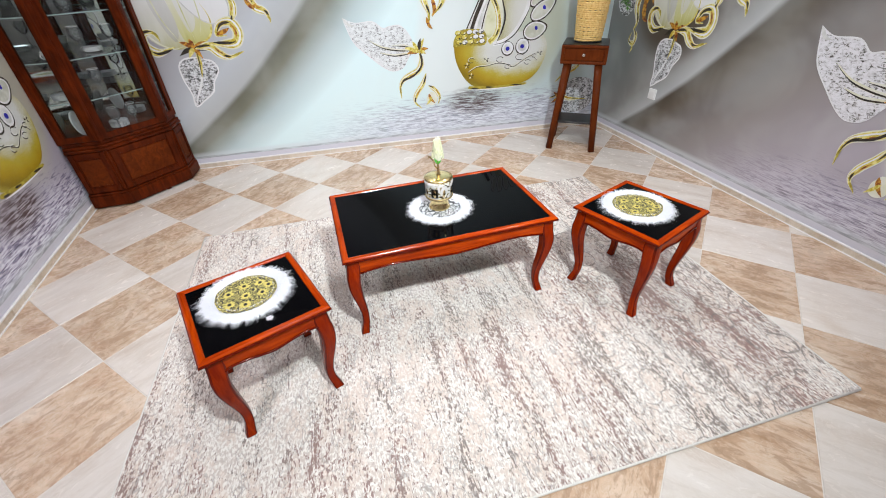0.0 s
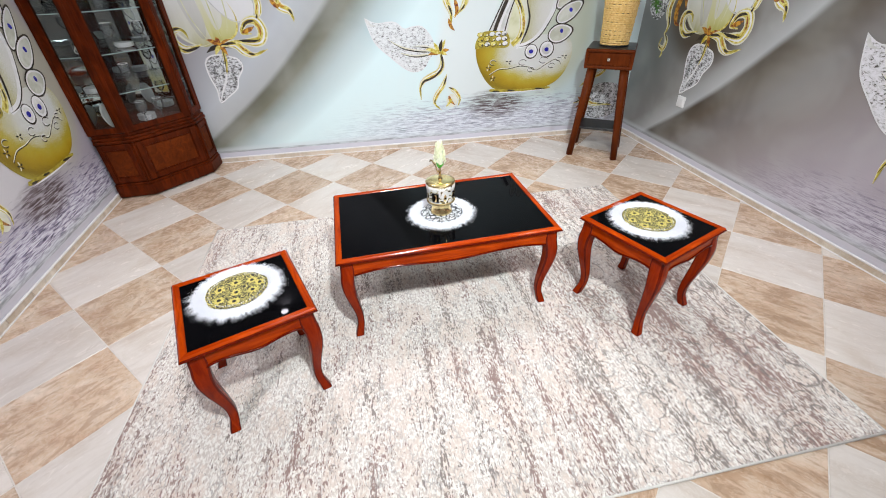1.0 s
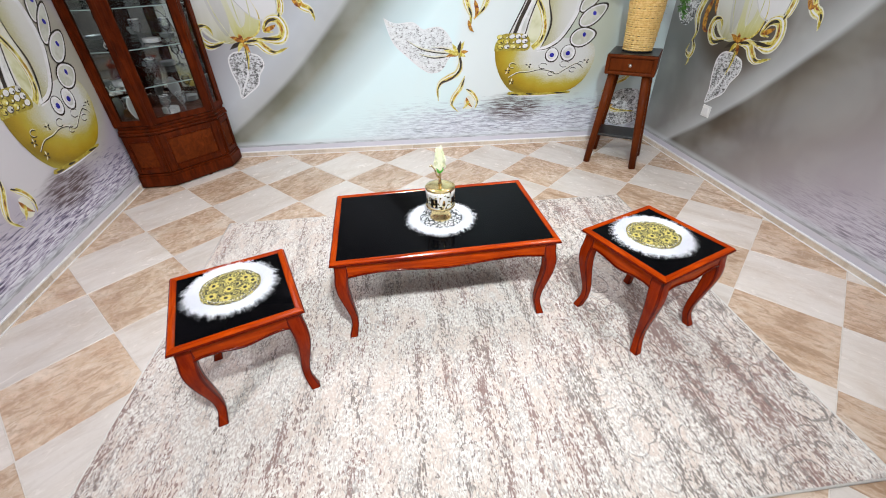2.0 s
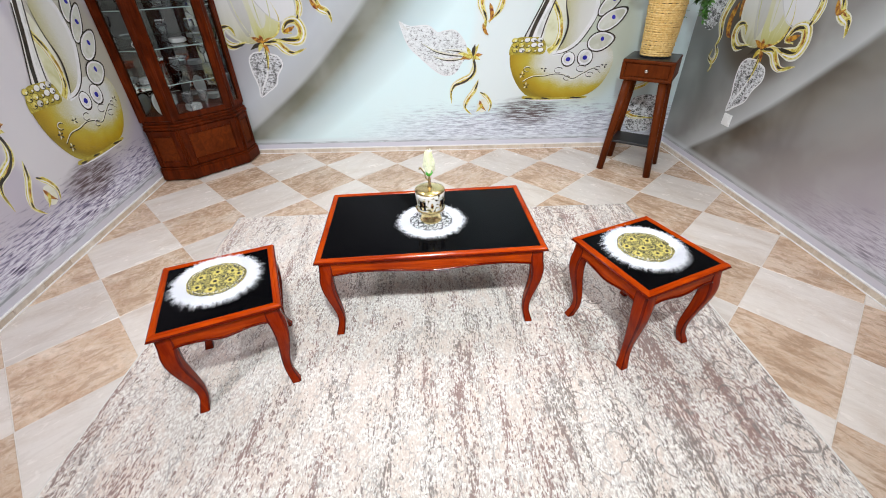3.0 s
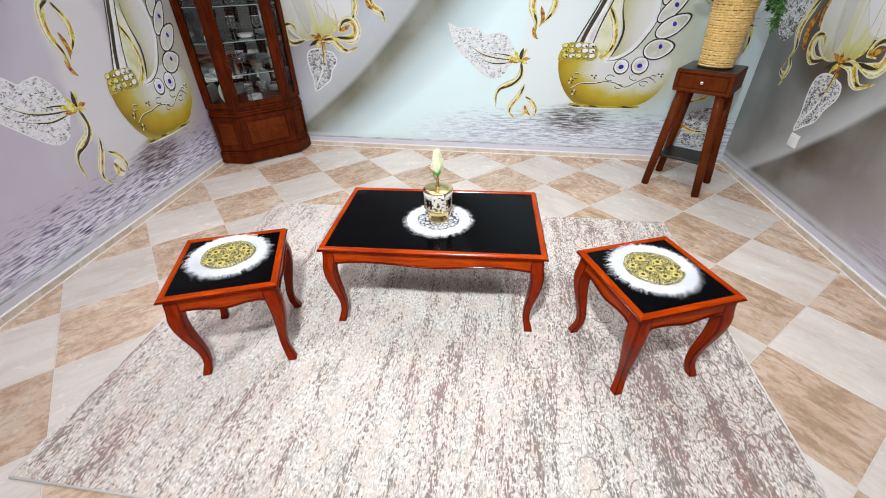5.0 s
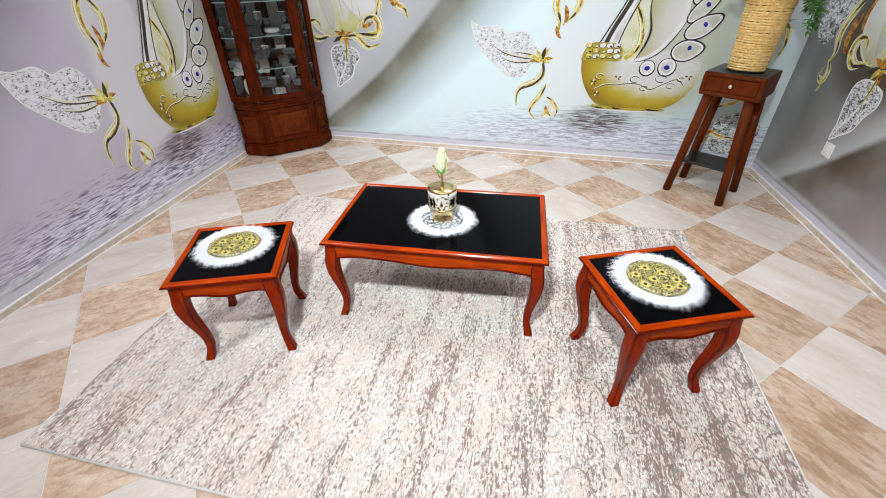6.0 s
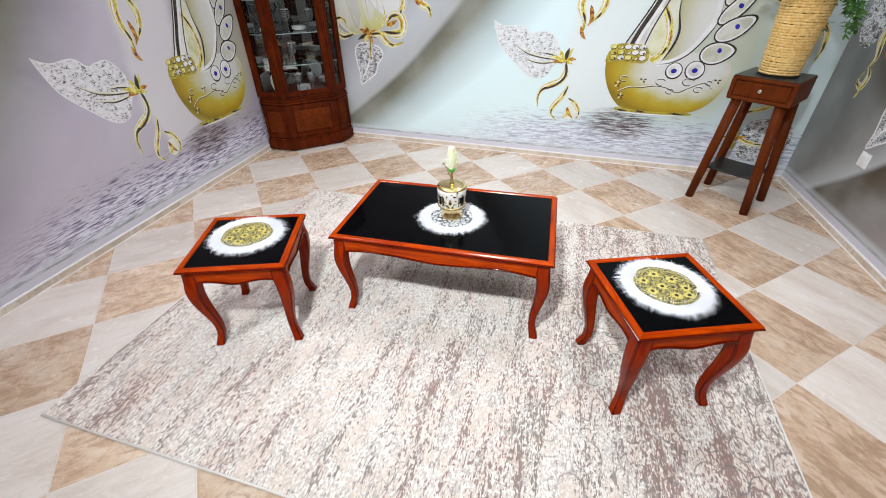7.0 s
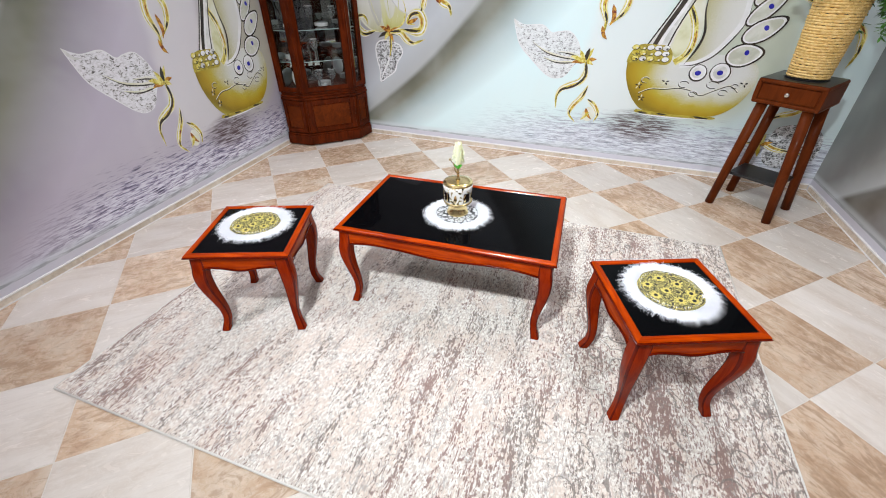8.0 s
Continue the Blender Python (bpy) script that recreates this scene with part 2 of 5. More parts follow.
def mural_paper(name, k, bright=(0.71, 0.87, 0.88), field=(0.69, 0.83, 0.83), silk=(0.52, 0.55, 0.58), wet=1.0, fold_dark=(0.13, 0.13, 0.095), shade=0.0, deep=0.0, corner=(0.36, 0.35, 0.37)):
    """Printed wallpaper: pale silk folds above rippled water; k scales the print along the wall; the zone colours also
    carry a wall's dimness.
    """
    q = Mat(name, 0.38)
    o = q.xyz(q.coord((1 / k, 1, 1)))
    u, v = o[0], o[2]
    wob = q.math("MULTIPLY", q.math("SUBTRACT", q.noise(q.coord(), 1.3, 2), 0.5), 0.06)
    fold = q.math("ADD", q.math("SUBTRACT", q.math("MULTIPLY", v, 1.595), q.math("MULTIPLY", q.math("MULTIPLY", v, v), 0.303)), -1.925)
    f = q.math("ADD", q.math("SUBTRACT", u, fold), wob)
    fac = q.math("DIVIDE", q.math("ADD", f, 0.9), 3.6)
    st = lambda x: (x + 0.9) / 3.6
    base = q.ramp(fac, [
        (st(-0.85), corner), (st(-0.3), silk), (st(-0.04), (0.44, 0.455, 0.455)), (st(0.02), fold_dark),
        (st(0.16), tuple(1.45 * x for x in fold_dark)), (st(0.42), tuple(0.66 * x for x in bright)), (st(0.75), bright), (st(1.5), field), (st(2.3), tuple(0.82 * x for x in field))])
    cloud = q.noise(q.coord((1.2, 1, 1.2)), 1.6, 3, 0.5, 0.4)
    base = q.mix(q.span(cloud, 0.4, 0.7, 0.0, 0.18), base, (0.73, 0.76, 0.72))
    # olive glow printed round the swan
    ga, gb = q.math("DIVIDE", q.math("SUBTRACT", u, 1.36), 0.5), q.math("DIVIDE", q.math("SUBTRACT", v, 0.95), 0.62)
    glow = q.math("ADD", q.math("MULTIPLY", ga, ga), q.math("MULTIPLY", gb, gb))
    base = q.mix(q.span(glow, 1.0, 0.45, 0.0, 0.55), base, (0.5, 0.49, 0.3))
    # pale petals washed out behind the swan's neck
    pa, pb = q.math("DIVIDE", q.math("SUBTRACT", u, 0.7), 0.34), q.math("DIVIDE", q.math("SUBTRACT", v, 0.92), 0.6)
    pale = q.math("ADD", q.math("ADD", q.math("MULTIPLY", pa, pa), q.math("MULTIPLY", pb, pb)), q.math("MULTIPLY", q.math("SUBTRACT", q.noise(q.coord(), 2.6, 2, 0.5, 0.6), 0.5), 0.9))
    base = q.mix(q.span(pale, 1.0, 0.55, 0.0, 0.5), base, (0.77, 0.76, 0.74))
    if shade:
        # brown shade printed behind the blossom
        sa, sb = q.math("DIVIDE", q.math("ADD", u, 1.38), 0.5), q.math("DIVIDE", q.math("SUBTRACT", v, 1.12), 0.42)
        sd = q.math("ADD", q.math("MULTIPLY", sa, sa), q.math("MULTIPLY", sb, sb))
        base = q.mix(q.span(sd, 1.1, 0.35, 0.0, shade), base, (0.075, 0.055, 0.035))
    rip = q.noise(q.coord((8.5 / k, 1, 90)), 1.0, 5, 0.62, 0.5)
    rip2 = q.noise(q.coord((24 / k, 1, 210), loc=(3, 0, 5)), 1.0, 3, 0.6, 0.3)
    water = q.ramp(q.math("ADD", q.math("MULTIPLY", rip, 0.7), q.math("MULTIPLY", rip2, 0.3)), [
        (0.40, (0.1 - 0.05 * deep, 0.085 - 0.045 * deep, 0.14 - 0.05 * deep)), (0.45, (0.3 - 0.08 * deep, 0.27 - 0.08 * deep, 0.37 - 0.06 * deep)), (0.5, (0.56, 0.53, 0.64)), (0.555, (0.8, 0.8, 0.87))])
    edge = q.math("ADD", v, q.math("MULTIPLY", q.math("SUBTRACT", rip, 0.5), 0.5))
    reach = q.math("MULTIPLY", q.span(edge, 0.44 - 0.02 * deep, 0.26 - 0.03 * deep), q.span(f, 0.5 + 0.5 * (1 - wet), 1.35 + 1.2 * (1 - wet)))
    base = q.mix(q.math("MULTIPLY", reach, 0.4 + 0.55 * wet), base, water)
    # the brown mirror image of the vessel in the water
    du, dv = q.math("DIVIDE", q.math("SUBTRACT", u, 0.95), 0.3), q.math("DIVIDE", q.math("SUBTRACT", v, 0.35), 0.13)
    near = q.math("ADD", q.math("MULTIPLY", du, du), q.math("MULTIPLY", dv, dv))
    dark = q.math("MULTIPLY", q.span(near, 1.4, 0.1), q.span(rip, 0.58, 0.44, 0.2, 1.0))
    base = q.mix(q.math("MULTIPLY", dark, 0.9), base, (0.07, 0.035, 0.03))
    base = q.mix(q.span(v, 0.15, 0.11, 0.0, 0.55), base, (0.66, 0.7, 0.73))
    base = q.mix(q.math("MULTIPLY", q.span(v, 0.106, 0.1), q.span(rip, 0.62, 0.42, 0.2, 0.7)), base, (0.25, 0.26, 0.27))
    base = q.mix(q.span(v, 0.088, 0.084, 0.0, 0.9), base, (0.64, 0.62, 0.68))
    q.color(base)
    q.bump(q.noise(q.coord(), 420, 2), 0.05, 0.0006)
    return q.m


# ---- the room ----
WALL_H = CEIL
back_m = pose(0, 2.13, 0)
LEAN_DIR = math.degrees(math.atan(0.072))
left_m = pose(-2.093, 0.057, 0, 0, 0, 90 + LEAN_DIR)
right_m = pose(2.372, 0.164, 0, 0, 0, -90 + LEAN_DIR)
KB, KL, KR = 1.0, 0.87, 0.90


def wall(name, m, x0, x1, mat, label):
    bm = bmesh.new()
    box(bm, x0, x1, 0.0, 0.12, -0.05, WALL_H + 0.1)
    ob = link(name, bm, mat)
    ob.matrix_basis = m
    return tagged(ob, label, "wall", kind="structure")


wall_back = wall("wall_north", back_m, -2.36, 2.36, mural_paper("silk_and_water_wallpaper", KB, wet=0.45), "wall papered with a printed mural of silk folds and rippled water")
# Lilac tint of the print, darkened so its colour carries weaker light here.
wall_left = wall("wall_west", left_m, -4.6, 2.08, mural_paper("silk_and_water_wallpaper_west_dimmed", KL, (0.5, 0.455, 0.54), (0.5, 0.46, 0.53), deep=1.0), "wall papered with a printed mural of silk folds and rippled water")
# Same print with every zone darkened: the dim side of the room in colour.
wall_right = wall("wall_east", right_m, -1.97, 4.6, mural_paper("silk_and_water_wallpaper_east_dimmed", KR, (0.27, 0.24, 0.23), (0.42, 0.375, 0.42), (0.25, 0.24, 0.225), 0.35, (0.075, 0.058, 0.04), 0.95, corner=(0.19, 0.2, 0.195)), "wall papered with a printed mural of silk folds and rippled water")
bm = bmesh.new()
box(bm, -2.6, 3.2, -4.3, -4.18, -0.05, WALL_H + 0.1)
tagged(link("wall_south", bm, WALL_PLAIN), "plain pale painted wall closing the showroom", "wall", kind="structure")
bm = bmesh.new()
box(bm, -2.6, 3.2, -4.4, 2.4, CEIL, CEIL + 0.12)
tagged(link("ceiling", bm, CEILING_PAINT), "plain white painted ceiling with inferred and added lamps", "ceiling", kind="structure")
bm = bmesh.new()
box(bm, -2.7, 3.3, -4.4, 2.4, -0.12, -0.0016)
floor = tagged(link("floor", bm, GROUT), "checkered floor of cream and beige marble tiles laid diagonally", "floor", kind="structure")


# ---- furniture: low tables with bowed legs ----
def low_table(name, label, category, w, d, h, m, group=""):
    """A low table: framed black glass top, scalloped aprons, four cabriole legs. Origin on the rug below its middle."""
    root = thing(name, label, category, m, group)
    fw, th = 0.029, 0.017
    # top frame, four mitred members with a rounded nose
    for i in range(4):
        L, D = (w, d) if i % 2 == 0 else (d, w)
        # a lower roll, a fine groove and an upper roll
        prof = [(0.005, 0.0), (0.0015, 0.0008), (0.0, 0.003), (0.0005, 0.006), (0.003, 0.0075), (0.004, 0.0082), (0.004, 0.01), (0.006, 0.0135), (0.009, th - 0.0005), (0.013, th), (fw - 0.006, th), (fw - 0.002, th - 0.0012), (fw, th - 0.004), (fw, 0.0)]
        bm = bmesh.new()
        rows = []
        for s in (-1, 1):
            rows.append([bm.verts.new((s * (L / 2 - a), -D / 2 + a, h - th + z)) for a, z in prof])
        for a in range(len(prof)):
            b = (a + 1) % len(prof)
            bm.faces.new((rows[0][a], rows[0][b], rows[1][b], rows[1][a]))
        bm.faces.new(rows[0])
        bm.faces.new(rows[1][::-1])
        bmesh.ops.recalc_face_normals(bm, faces=bm.faces)
        ob = part("frame_rail", bm, CHERRY_LONG, root)
        ob.data.materials.append(CHERRY_EDGE)
        for f in ob.data.polygons[:6]:
            f.material_index = 1
        ob.matrix_basis = pose(0, 0, 0, 0, 0, 90 * i)
    bm = bmesh.new()
    box(bm, -w / 2 + fw - 0.004, w / 2 - fw + 0.004, -d / 2 + fw - 0.004, d / 2 - fw + 0.004, h - th + 0.004, h - 0.005, 0.001, 1)
    part("glass_top", bm, BLACKGLASS, root, "glossy black glass panel")
    # a small cove moulding under the top
    inset = 0.016
    for i in range(4):
        L, D = (w, d) if i % 2 == 0 else (d, w)
        turn = pose(0, 0, 0, 0, 0, 90 * i)
        half = L / 2 - inset - 0.004
        n = 40
        bm = bmesh.new()
        rows = []
        bead = []
        for k in range(n + 1):
            s = -1 + 2 * k / n
            x = s * half
            a = abs(s)
            drop = 0.056 + 0.017 * math.exp(-(a / 0.33) ** 2) + 0.024 * max(0.0, (a - 0.62) / 0.38) ** 1.6
            z1, z0 = h - th, h - th - drop
            y0 = -D / 2 + inset
            rows.append([bm.verts.new((x, y0, z1)), bm.verts.new((x, y0, z0)), bm.verts.new((x, y0 + 0.018, z0)), bm.verts.new((x, y0 + 0.018, z1))])
            bead.append((x, y0 - 0.001, z0 + 0.003))
        for a, b in zip(rows, rows[1:]):
            for q in range(4):
                bm.faces.new((a[q], a[(q + 1) % 4], b[(q + 1) % 4], b[q]))
        bm.faces.new(rows[0][::-1])
        bm.faces.new(rows[-1])
        bmesh.ops.recalc_face_normals(bm, faces=bm.faces)
        ap = part("apron", bm, CHERRY_LONG, root)
        ap.matrix_basis = turn
        bm = bmesh.new()
        keep = [p for p in bead if abs(p[0]) < half - 0.03]
        sweep(bm, keep, [0.0048] * len(keep), 8)
        part("bead", bm, CHERRY_EDGE, ap, "rounded bead along the scalloped edge", True)
    # legs
    zs = [h - th, h - 0.07, h - 0.11, h - 0.16, h - 0.22, h - 0.28, h - 0.34, h - 0.39, h - 0.425, 0.0]
    ins = [0.045, 0.041, 0.035, 0.034, 0.040, 0.049, 0.056, 0.055, 0.047, 0.041]
    hs = [0.029, 0.029, 0.0285, 0.0265, 0.023, 0.0195, 0.0165, 0.0158, 0.0172, 0.019]
    line = smooth_line([(z, i, s) for z, i, s in zip(zs, ins, hs)], 4)
    for sx in (-1, 1):
        for sy in (-1, 1):
            bm = bmesh.new()
            rings = []
            for z, i, s in line:
                cx, cy = sx * (w / 2 - i), sy * (d / 2 - i)
                ring = []
                r = s * 0.28
                for qx, qy in ((1, 1), (-1, 1), (-1, -1), (1, -1)):
                    for k in range(3):
                        a = math.atan2(qy, qx) - math.pi / 4 + k * math.pi / 4
                        ring.append(bm.verts.new((cx + qx * (s - r) + r * math.cos(a), cy + qy * (s - r) + r * math.sin(a), max(z, 0.0))))
                rings.append(ring)
            for a, b in zip(rings, rings[1:]):
                for k in range(12):
                    bm.faces.new((a[k], a[(k + 1) % 12], b[(k + 1) % 12], b[k]))
            bm.faces.new(rings[0])
            bm.faces.new(rings[-1][::-1])
            bmesh.ops.recalc_face_normals(bm, faces=bm.faces)
            # the rounded corners are stained darker
            for f in bm.faces:
                n = f.normal
                f.material_index = 1 if abs(n.z) < 0.7 and 0.35 < abs(math.atan2(n.y, n.x)) % (math.pi / 2) < 1.22 else 0
            leg = part("leg", bm, CHERRY, root, smooth=True)
            leg.data.materials.append(CHERRY_EDGE)
    return root


RUG_Z = 0.012
TOP = 0.45
coffee_m = pose(0.102, 0.068, RUG_Z, 0, 0, 4.2)
coffee_table = low_table("coffee_table", "low red cherry coffee table with black glass top, bowed legs", "coffee table", 0.997, 0.618, TOP, coffee_m)
stool_r_m = pose(1.027, -0.229, RUG_Z, 0, 0, 23.8)
stool_l_m = pose(-0.705, -0.409, RUG_Z, 0, 0, 22.5)
side_table = low_table("side_table", "square red cherry side table with black glass top", "side table", 0.44, 0.44, TOP, stool_r_m, "side tables")
side_table_2 = copy_thing(side_table, stool_l_m)


# ---- corner display cabinet ----
PLAN = [Vector((-2.185, 1.545)), Vector((-1.935, 1.56)), Vector((-1.605, 1.905)), Vector((-1.59, 2.10))]
CORNER = Vector((-2.21, 2.10))
CAB_TOP = 1.95
PANE = Mat("thin_glass_pane", 0.0)
_t = PANE.t
_tr, _gl, _mx = _t.nodes.new("ShaderNodeBsdfTransparent"), _t.nodes.new("ShaderNodeBsdfGlossy"), _t.nodes.new("ShaderNodeMixShader")
_fr = _t.nodes.new("ShaderNodeFresnel")
_fr.inputs["IOR"].default_value = 1.5
_tr.inputs["Color"].default_value = (0.93, 0.96, 0.95, 1)
_gl.inputs["Roughness"].default_value = 0.01
_t.links.new(_fr.outputs[0], _mx.inputs[0])
_t.links.new(_tr.outputs[0], _mx.inputs[1])
_t.links.new(_gl.outputs[0], _mx.inputs[2])
_t.links.new(_mx.outputs[0], _t.nodes["Material Output"].inputs["Surface"])
PANE = PANE.m
MIRROR = Mat("mirror_backing", 0.02, 1.0).color((0.6, 0.63, 0.63)).m


BURL = wood("burl_veneer", (0.06, 0.01, 0.0016), (0.19, 0.036, 0.005), (9, 9, 7), 0.35, 0.1)
DARKBEAD = wood("dark_stained_bead", (0.012, 0.003, 0.001), (0.04, 0.009, 0.002), (10, 10, 2), 0.35, 0.1)


def outline(off):
    """The cabinet's plan, grown outward by off along its front faces."""
    mid = Vector((-1.9, 1.85))
    lines = []
    for a, b in zip(PLAN, PLAN[1:]):
        d = (b - a).normalized()
        n = Vector((d.y, -d.x))
        lines.append((a + n * off, d))
    def cross(l1, l2):
        (p, d), (q, e) = l1, l2
        t = ((q - p).x * e.y - (q - p).y * e.x) / (d.x * e.y - d.y * e.x)
        return p + d * t
    return [lines[0][0], cross(lines[0], lines[1]), cross(lines[1], lines[2]), lines[2][0] + lines[2][1] * (PLAN[3] - PLAN[2]).length]


cab = thing("display_cabinet", "dark cherry corner display cabinet with glass doors, glassware inside", "cabinet")


def ring_block(name, off, z0, z1, bevel=0.004, label=""):
    bm = bmesh.new()
    prism(bm, [tuple(p) for p in outline(off)] + [tuple(CORNER)], z0, z1, bevel)
    return part(name, bm, WALNUT, cab, label)


def face_bar(name, a, b, s0, s1, z0, z1, out0, out1, mat, parent, bevel=0.002, label=""):
    """A board on the cabinet face that runs from a to b: from s0 to s1 along it, out0 to out1 in front of it."""
    d = (b - a).normalized()
    ang = math.atan2(d.y, d.x)
    bm = bmesh.new()
    box(bm, s0, s1, -out1, -out0, z0, z1, bevel, 2, Matrix.Translation((a.x, a.y, 0)) @ Matrix.Rotation(ang, 4, "Z"))
    return part(name, bm, mat, parent, label)


ring_block("plinth", 0.012, 0.012, 0.10, 0.008)
ring_block("plinth_cap", 0.004, 0.10, 0.118, 0.005)
ring_block("lower_case", -0.012, 0.118, 0.425)
ring_block("waist_moulding", 0.006, 0.425, 0.448, 0.008)
ring_block("waist_ledge", -0.004, 0.448, 0.468, 0.005)
ring_block("upper_floor", -0.02, 0.468, 0.49, 0.003)
ring_block("upper_top", -0.02, CAB_TOP - 0.08, CAB_TOP - 0.05, 0.003)
ring_block("cornice", 0.02, CAB_TOP - 0.05, CAB_TOP, 0.012)
for sx, sy in ((-1.75, 1.78), (-2.05, 1.66), (-1.68, 2.0), (-2.1, 2.0)):
    bm = bmesh.new()
    lathe(bm, [(0.018, 0.0), (0.02, 0.012)], 12, (sx, sy, 0))
    part("foot", bm, WALNUT, cab)
low, up = outline(-0.012), outline(-0.022)
for i, (a, b) in enumerate(zip(low, low[1:])):
    L = (b - a).length
    e = 0.045 if i == 1 else 0.03
    door = face_bar("cupboard_door" if i == 1 else "side_panel", a, b, 0.012, L - 0.012, 0.125, 0.42, 0.0, 0.006, WALNUT, cab)
    for s0, s1, z0, z1 in ((0.012, e + 0.012, 0.125, 0.42), (L - e - 0.012, L - 0.012, 0.125, 0.42)):
        face_bar("stile", a, b, s0, s1, z0, z1, 0.004, 0.016, WALNUT, door, 0.004)
    for z0, z1 in ((0.125, 0.165), (0.38, 0.42)):
        face_bar("rail", a, b, e + 0.012, L - e - 0.012, z0, z1, 0.004, 0.015, WALNUT, door, 0.004)
    face_bar("panel_bevel", a, b, e + 0.022, L - e - 0.022, 0.175, 0.37, 0.004, 0.0105, BURL, door, 0.004, "lighter burl veneer panel")
for i, p in enumerate(up):
    bm = bmesh.new()
    lathe(bm, [(0.02, 0.49), (0.022, 0.5), (0.022, CAB_TOP - 0.1), (0.02, CAB_TOP - 0.08)], 10, (p.x * 0.985 + CORNER.x * 0.015, p.y * 0.985 + CORNER.y * 0.015, 0))
    part("corner_post", bm, WALNUT, cab)
for i, (a, b) in enumerate(zip(up, up[1:])):
    L = (b - a).length
    e = 0.04
    door = face_bar("glass_door" if i == 1 else "glazed_side", a, b, 0.02, L - 0.02, 0.495, 0.535, -0.012, 0.012, WALNUT, cab, 0.004)
    face_bar("rail", a, b, 0.02, L - 0.02, CAB_TOP - 0.13, CAB_TOP - 0.085, -0.012, 0.012, WALNUT, door, 0.004)
    for s0, s1 in ((0.012, 0.012 + e), (L - e - 0.012, L - 0.012)):
        face_bar("stile", a, b, s0, s1, 0.495, CAB_TOP - 0.085, -0.011, 0.013, WALNUT, door, 0.004)
    for s0, s1 in ((0.012 + e, 0.018 + e), (L - e - 0.018, L - e - 0.012)):
        face_bar("glazing_bead", a, b, s0, s1, 0.535, CAB_TOP - 0.13, -0.004, 0.008, DARKBEAD, door, 0.001)
    d = (b - a).normalized()
    bm = bmesh.new()
    bm.faces.new([bm.verts.new((a.x + d.x * q, a.y + d.y * q, z)) for q, z in ((0.012 + e, 0.535), (L - 0.012 - e, 0.535), (L - 0.012 - e, CAB_TOP - 0.13), (0.012 + e, CAB_TOP - 0.13))])
    g = part("pane", bm, PANE, door)
    g.visible_shadow = False
# mirrored backs against the two walls
for a, b in ((up[0] + Vector((0.008, 0.02)), CORNER + Vector((0.026, -0.012))), (CORNER + Vector((0.026, -0.012)), up[3] + Vector((-0.02, -0.012)))):
    d = (b - a).normalized()
    bm = bmesh.new()
    box(bm, 0, (b - a).length, -0.004, 0.004, 0.49, CAB_TOP - 0.08, 0.0, 1, Matrix.Translation((a.x, a.y, 0)) @ Matrix.Rotation(math.atan2(d.y, d.x), 4, "Z"))
    part("mirror_back", bm, MIRROR, cab, "mirrored back panel")
SHELF_EDGE = plain("polished_shelf_edge", (0.36, 0.46, 0.44), 0.15, var=0.1)
SHELVES = (0.74, 0.99, 1.24, 1.5)
for z in SHELVES:
    bm = bmesh.new()
    bm.faces.new([bm.verts.new((*p, z + 0.0055)) for p in [tuple(p) for p in outline(-0.045)] + [(-2.165, 2.07)]])
    sh = part("glass_shelf", bm, PANE, cab, "clear glass shelf")
    sh.visible_shadow = False
    sp = outline(-0.045)
    for pa, pb in zip(sp, sp[1:]):
        dd = (pb - pa).normalized()
        bm = bmesh.new()
        box(bm, 0, (pb - pa).length, -0.0015, 0.0, z, z + 0.006, 0.0, 1, Matrix.Translation((pa.x, pa.y, 0)) @ Matrix.Rotation(math.atan2(dd.y, dd.x), 4, "Z"))
        part("shelf_edge", bm, SHELF_EDGE, sh, "pale polished edge")


# ---- things on the shelves ----
CRYSTAL = Mat("crystal_ware", 0.05)
_t = CRYSTAL.t
_tr, _gl, _mx = _t.nodes.new("ShaderNodeBsdfTransparent"), _t.nodes.new("ShaderNodeBsdfGlossy"), _t.nodes.new("ShaderNodeMixShader")
_fr = _t.nodes.new("ShaderNodeFresnel")
_fr.inputs["IOR"].default_value = 1.6
_tr.inputs["Color"].default_value = (0.95, 0.97, 0.97, 1)
_gl.inputs["Roughness"].default_value = 0.06
_t.links.new(_fr.outputs[0], _mx.inputs[0])
_t.links.new(_tr.outputs[0], _mx.inputs[1])
_t.links.new(_gl.outputs[0], _mx.inputs[2])
# A small share of white stands in for highlights on the ware.
_m2 = _t.nodes.new("ShaderNodeMixShader")
_m2.inputs[0].default_value = 0.05
CRYSTAL.b.inputs["Base Color"].default_value = (0.8, 0.83, 0.84, 1)
_t.links.new(_mx.outputs[0], _m2.inputs[1])
_t.links.new(CRYSTAL.b.outputs[0], _m2.inputs[2])
_t.links.new(_m2.outputs[0], _t.nodes["Material Output"].inputs["Surface"])
CRYSTAL = CRYSTAL.m
PORCELAIN = plain("white_porcelain", (0.78, 0.78, 0.76), 0.15, var=0.06)


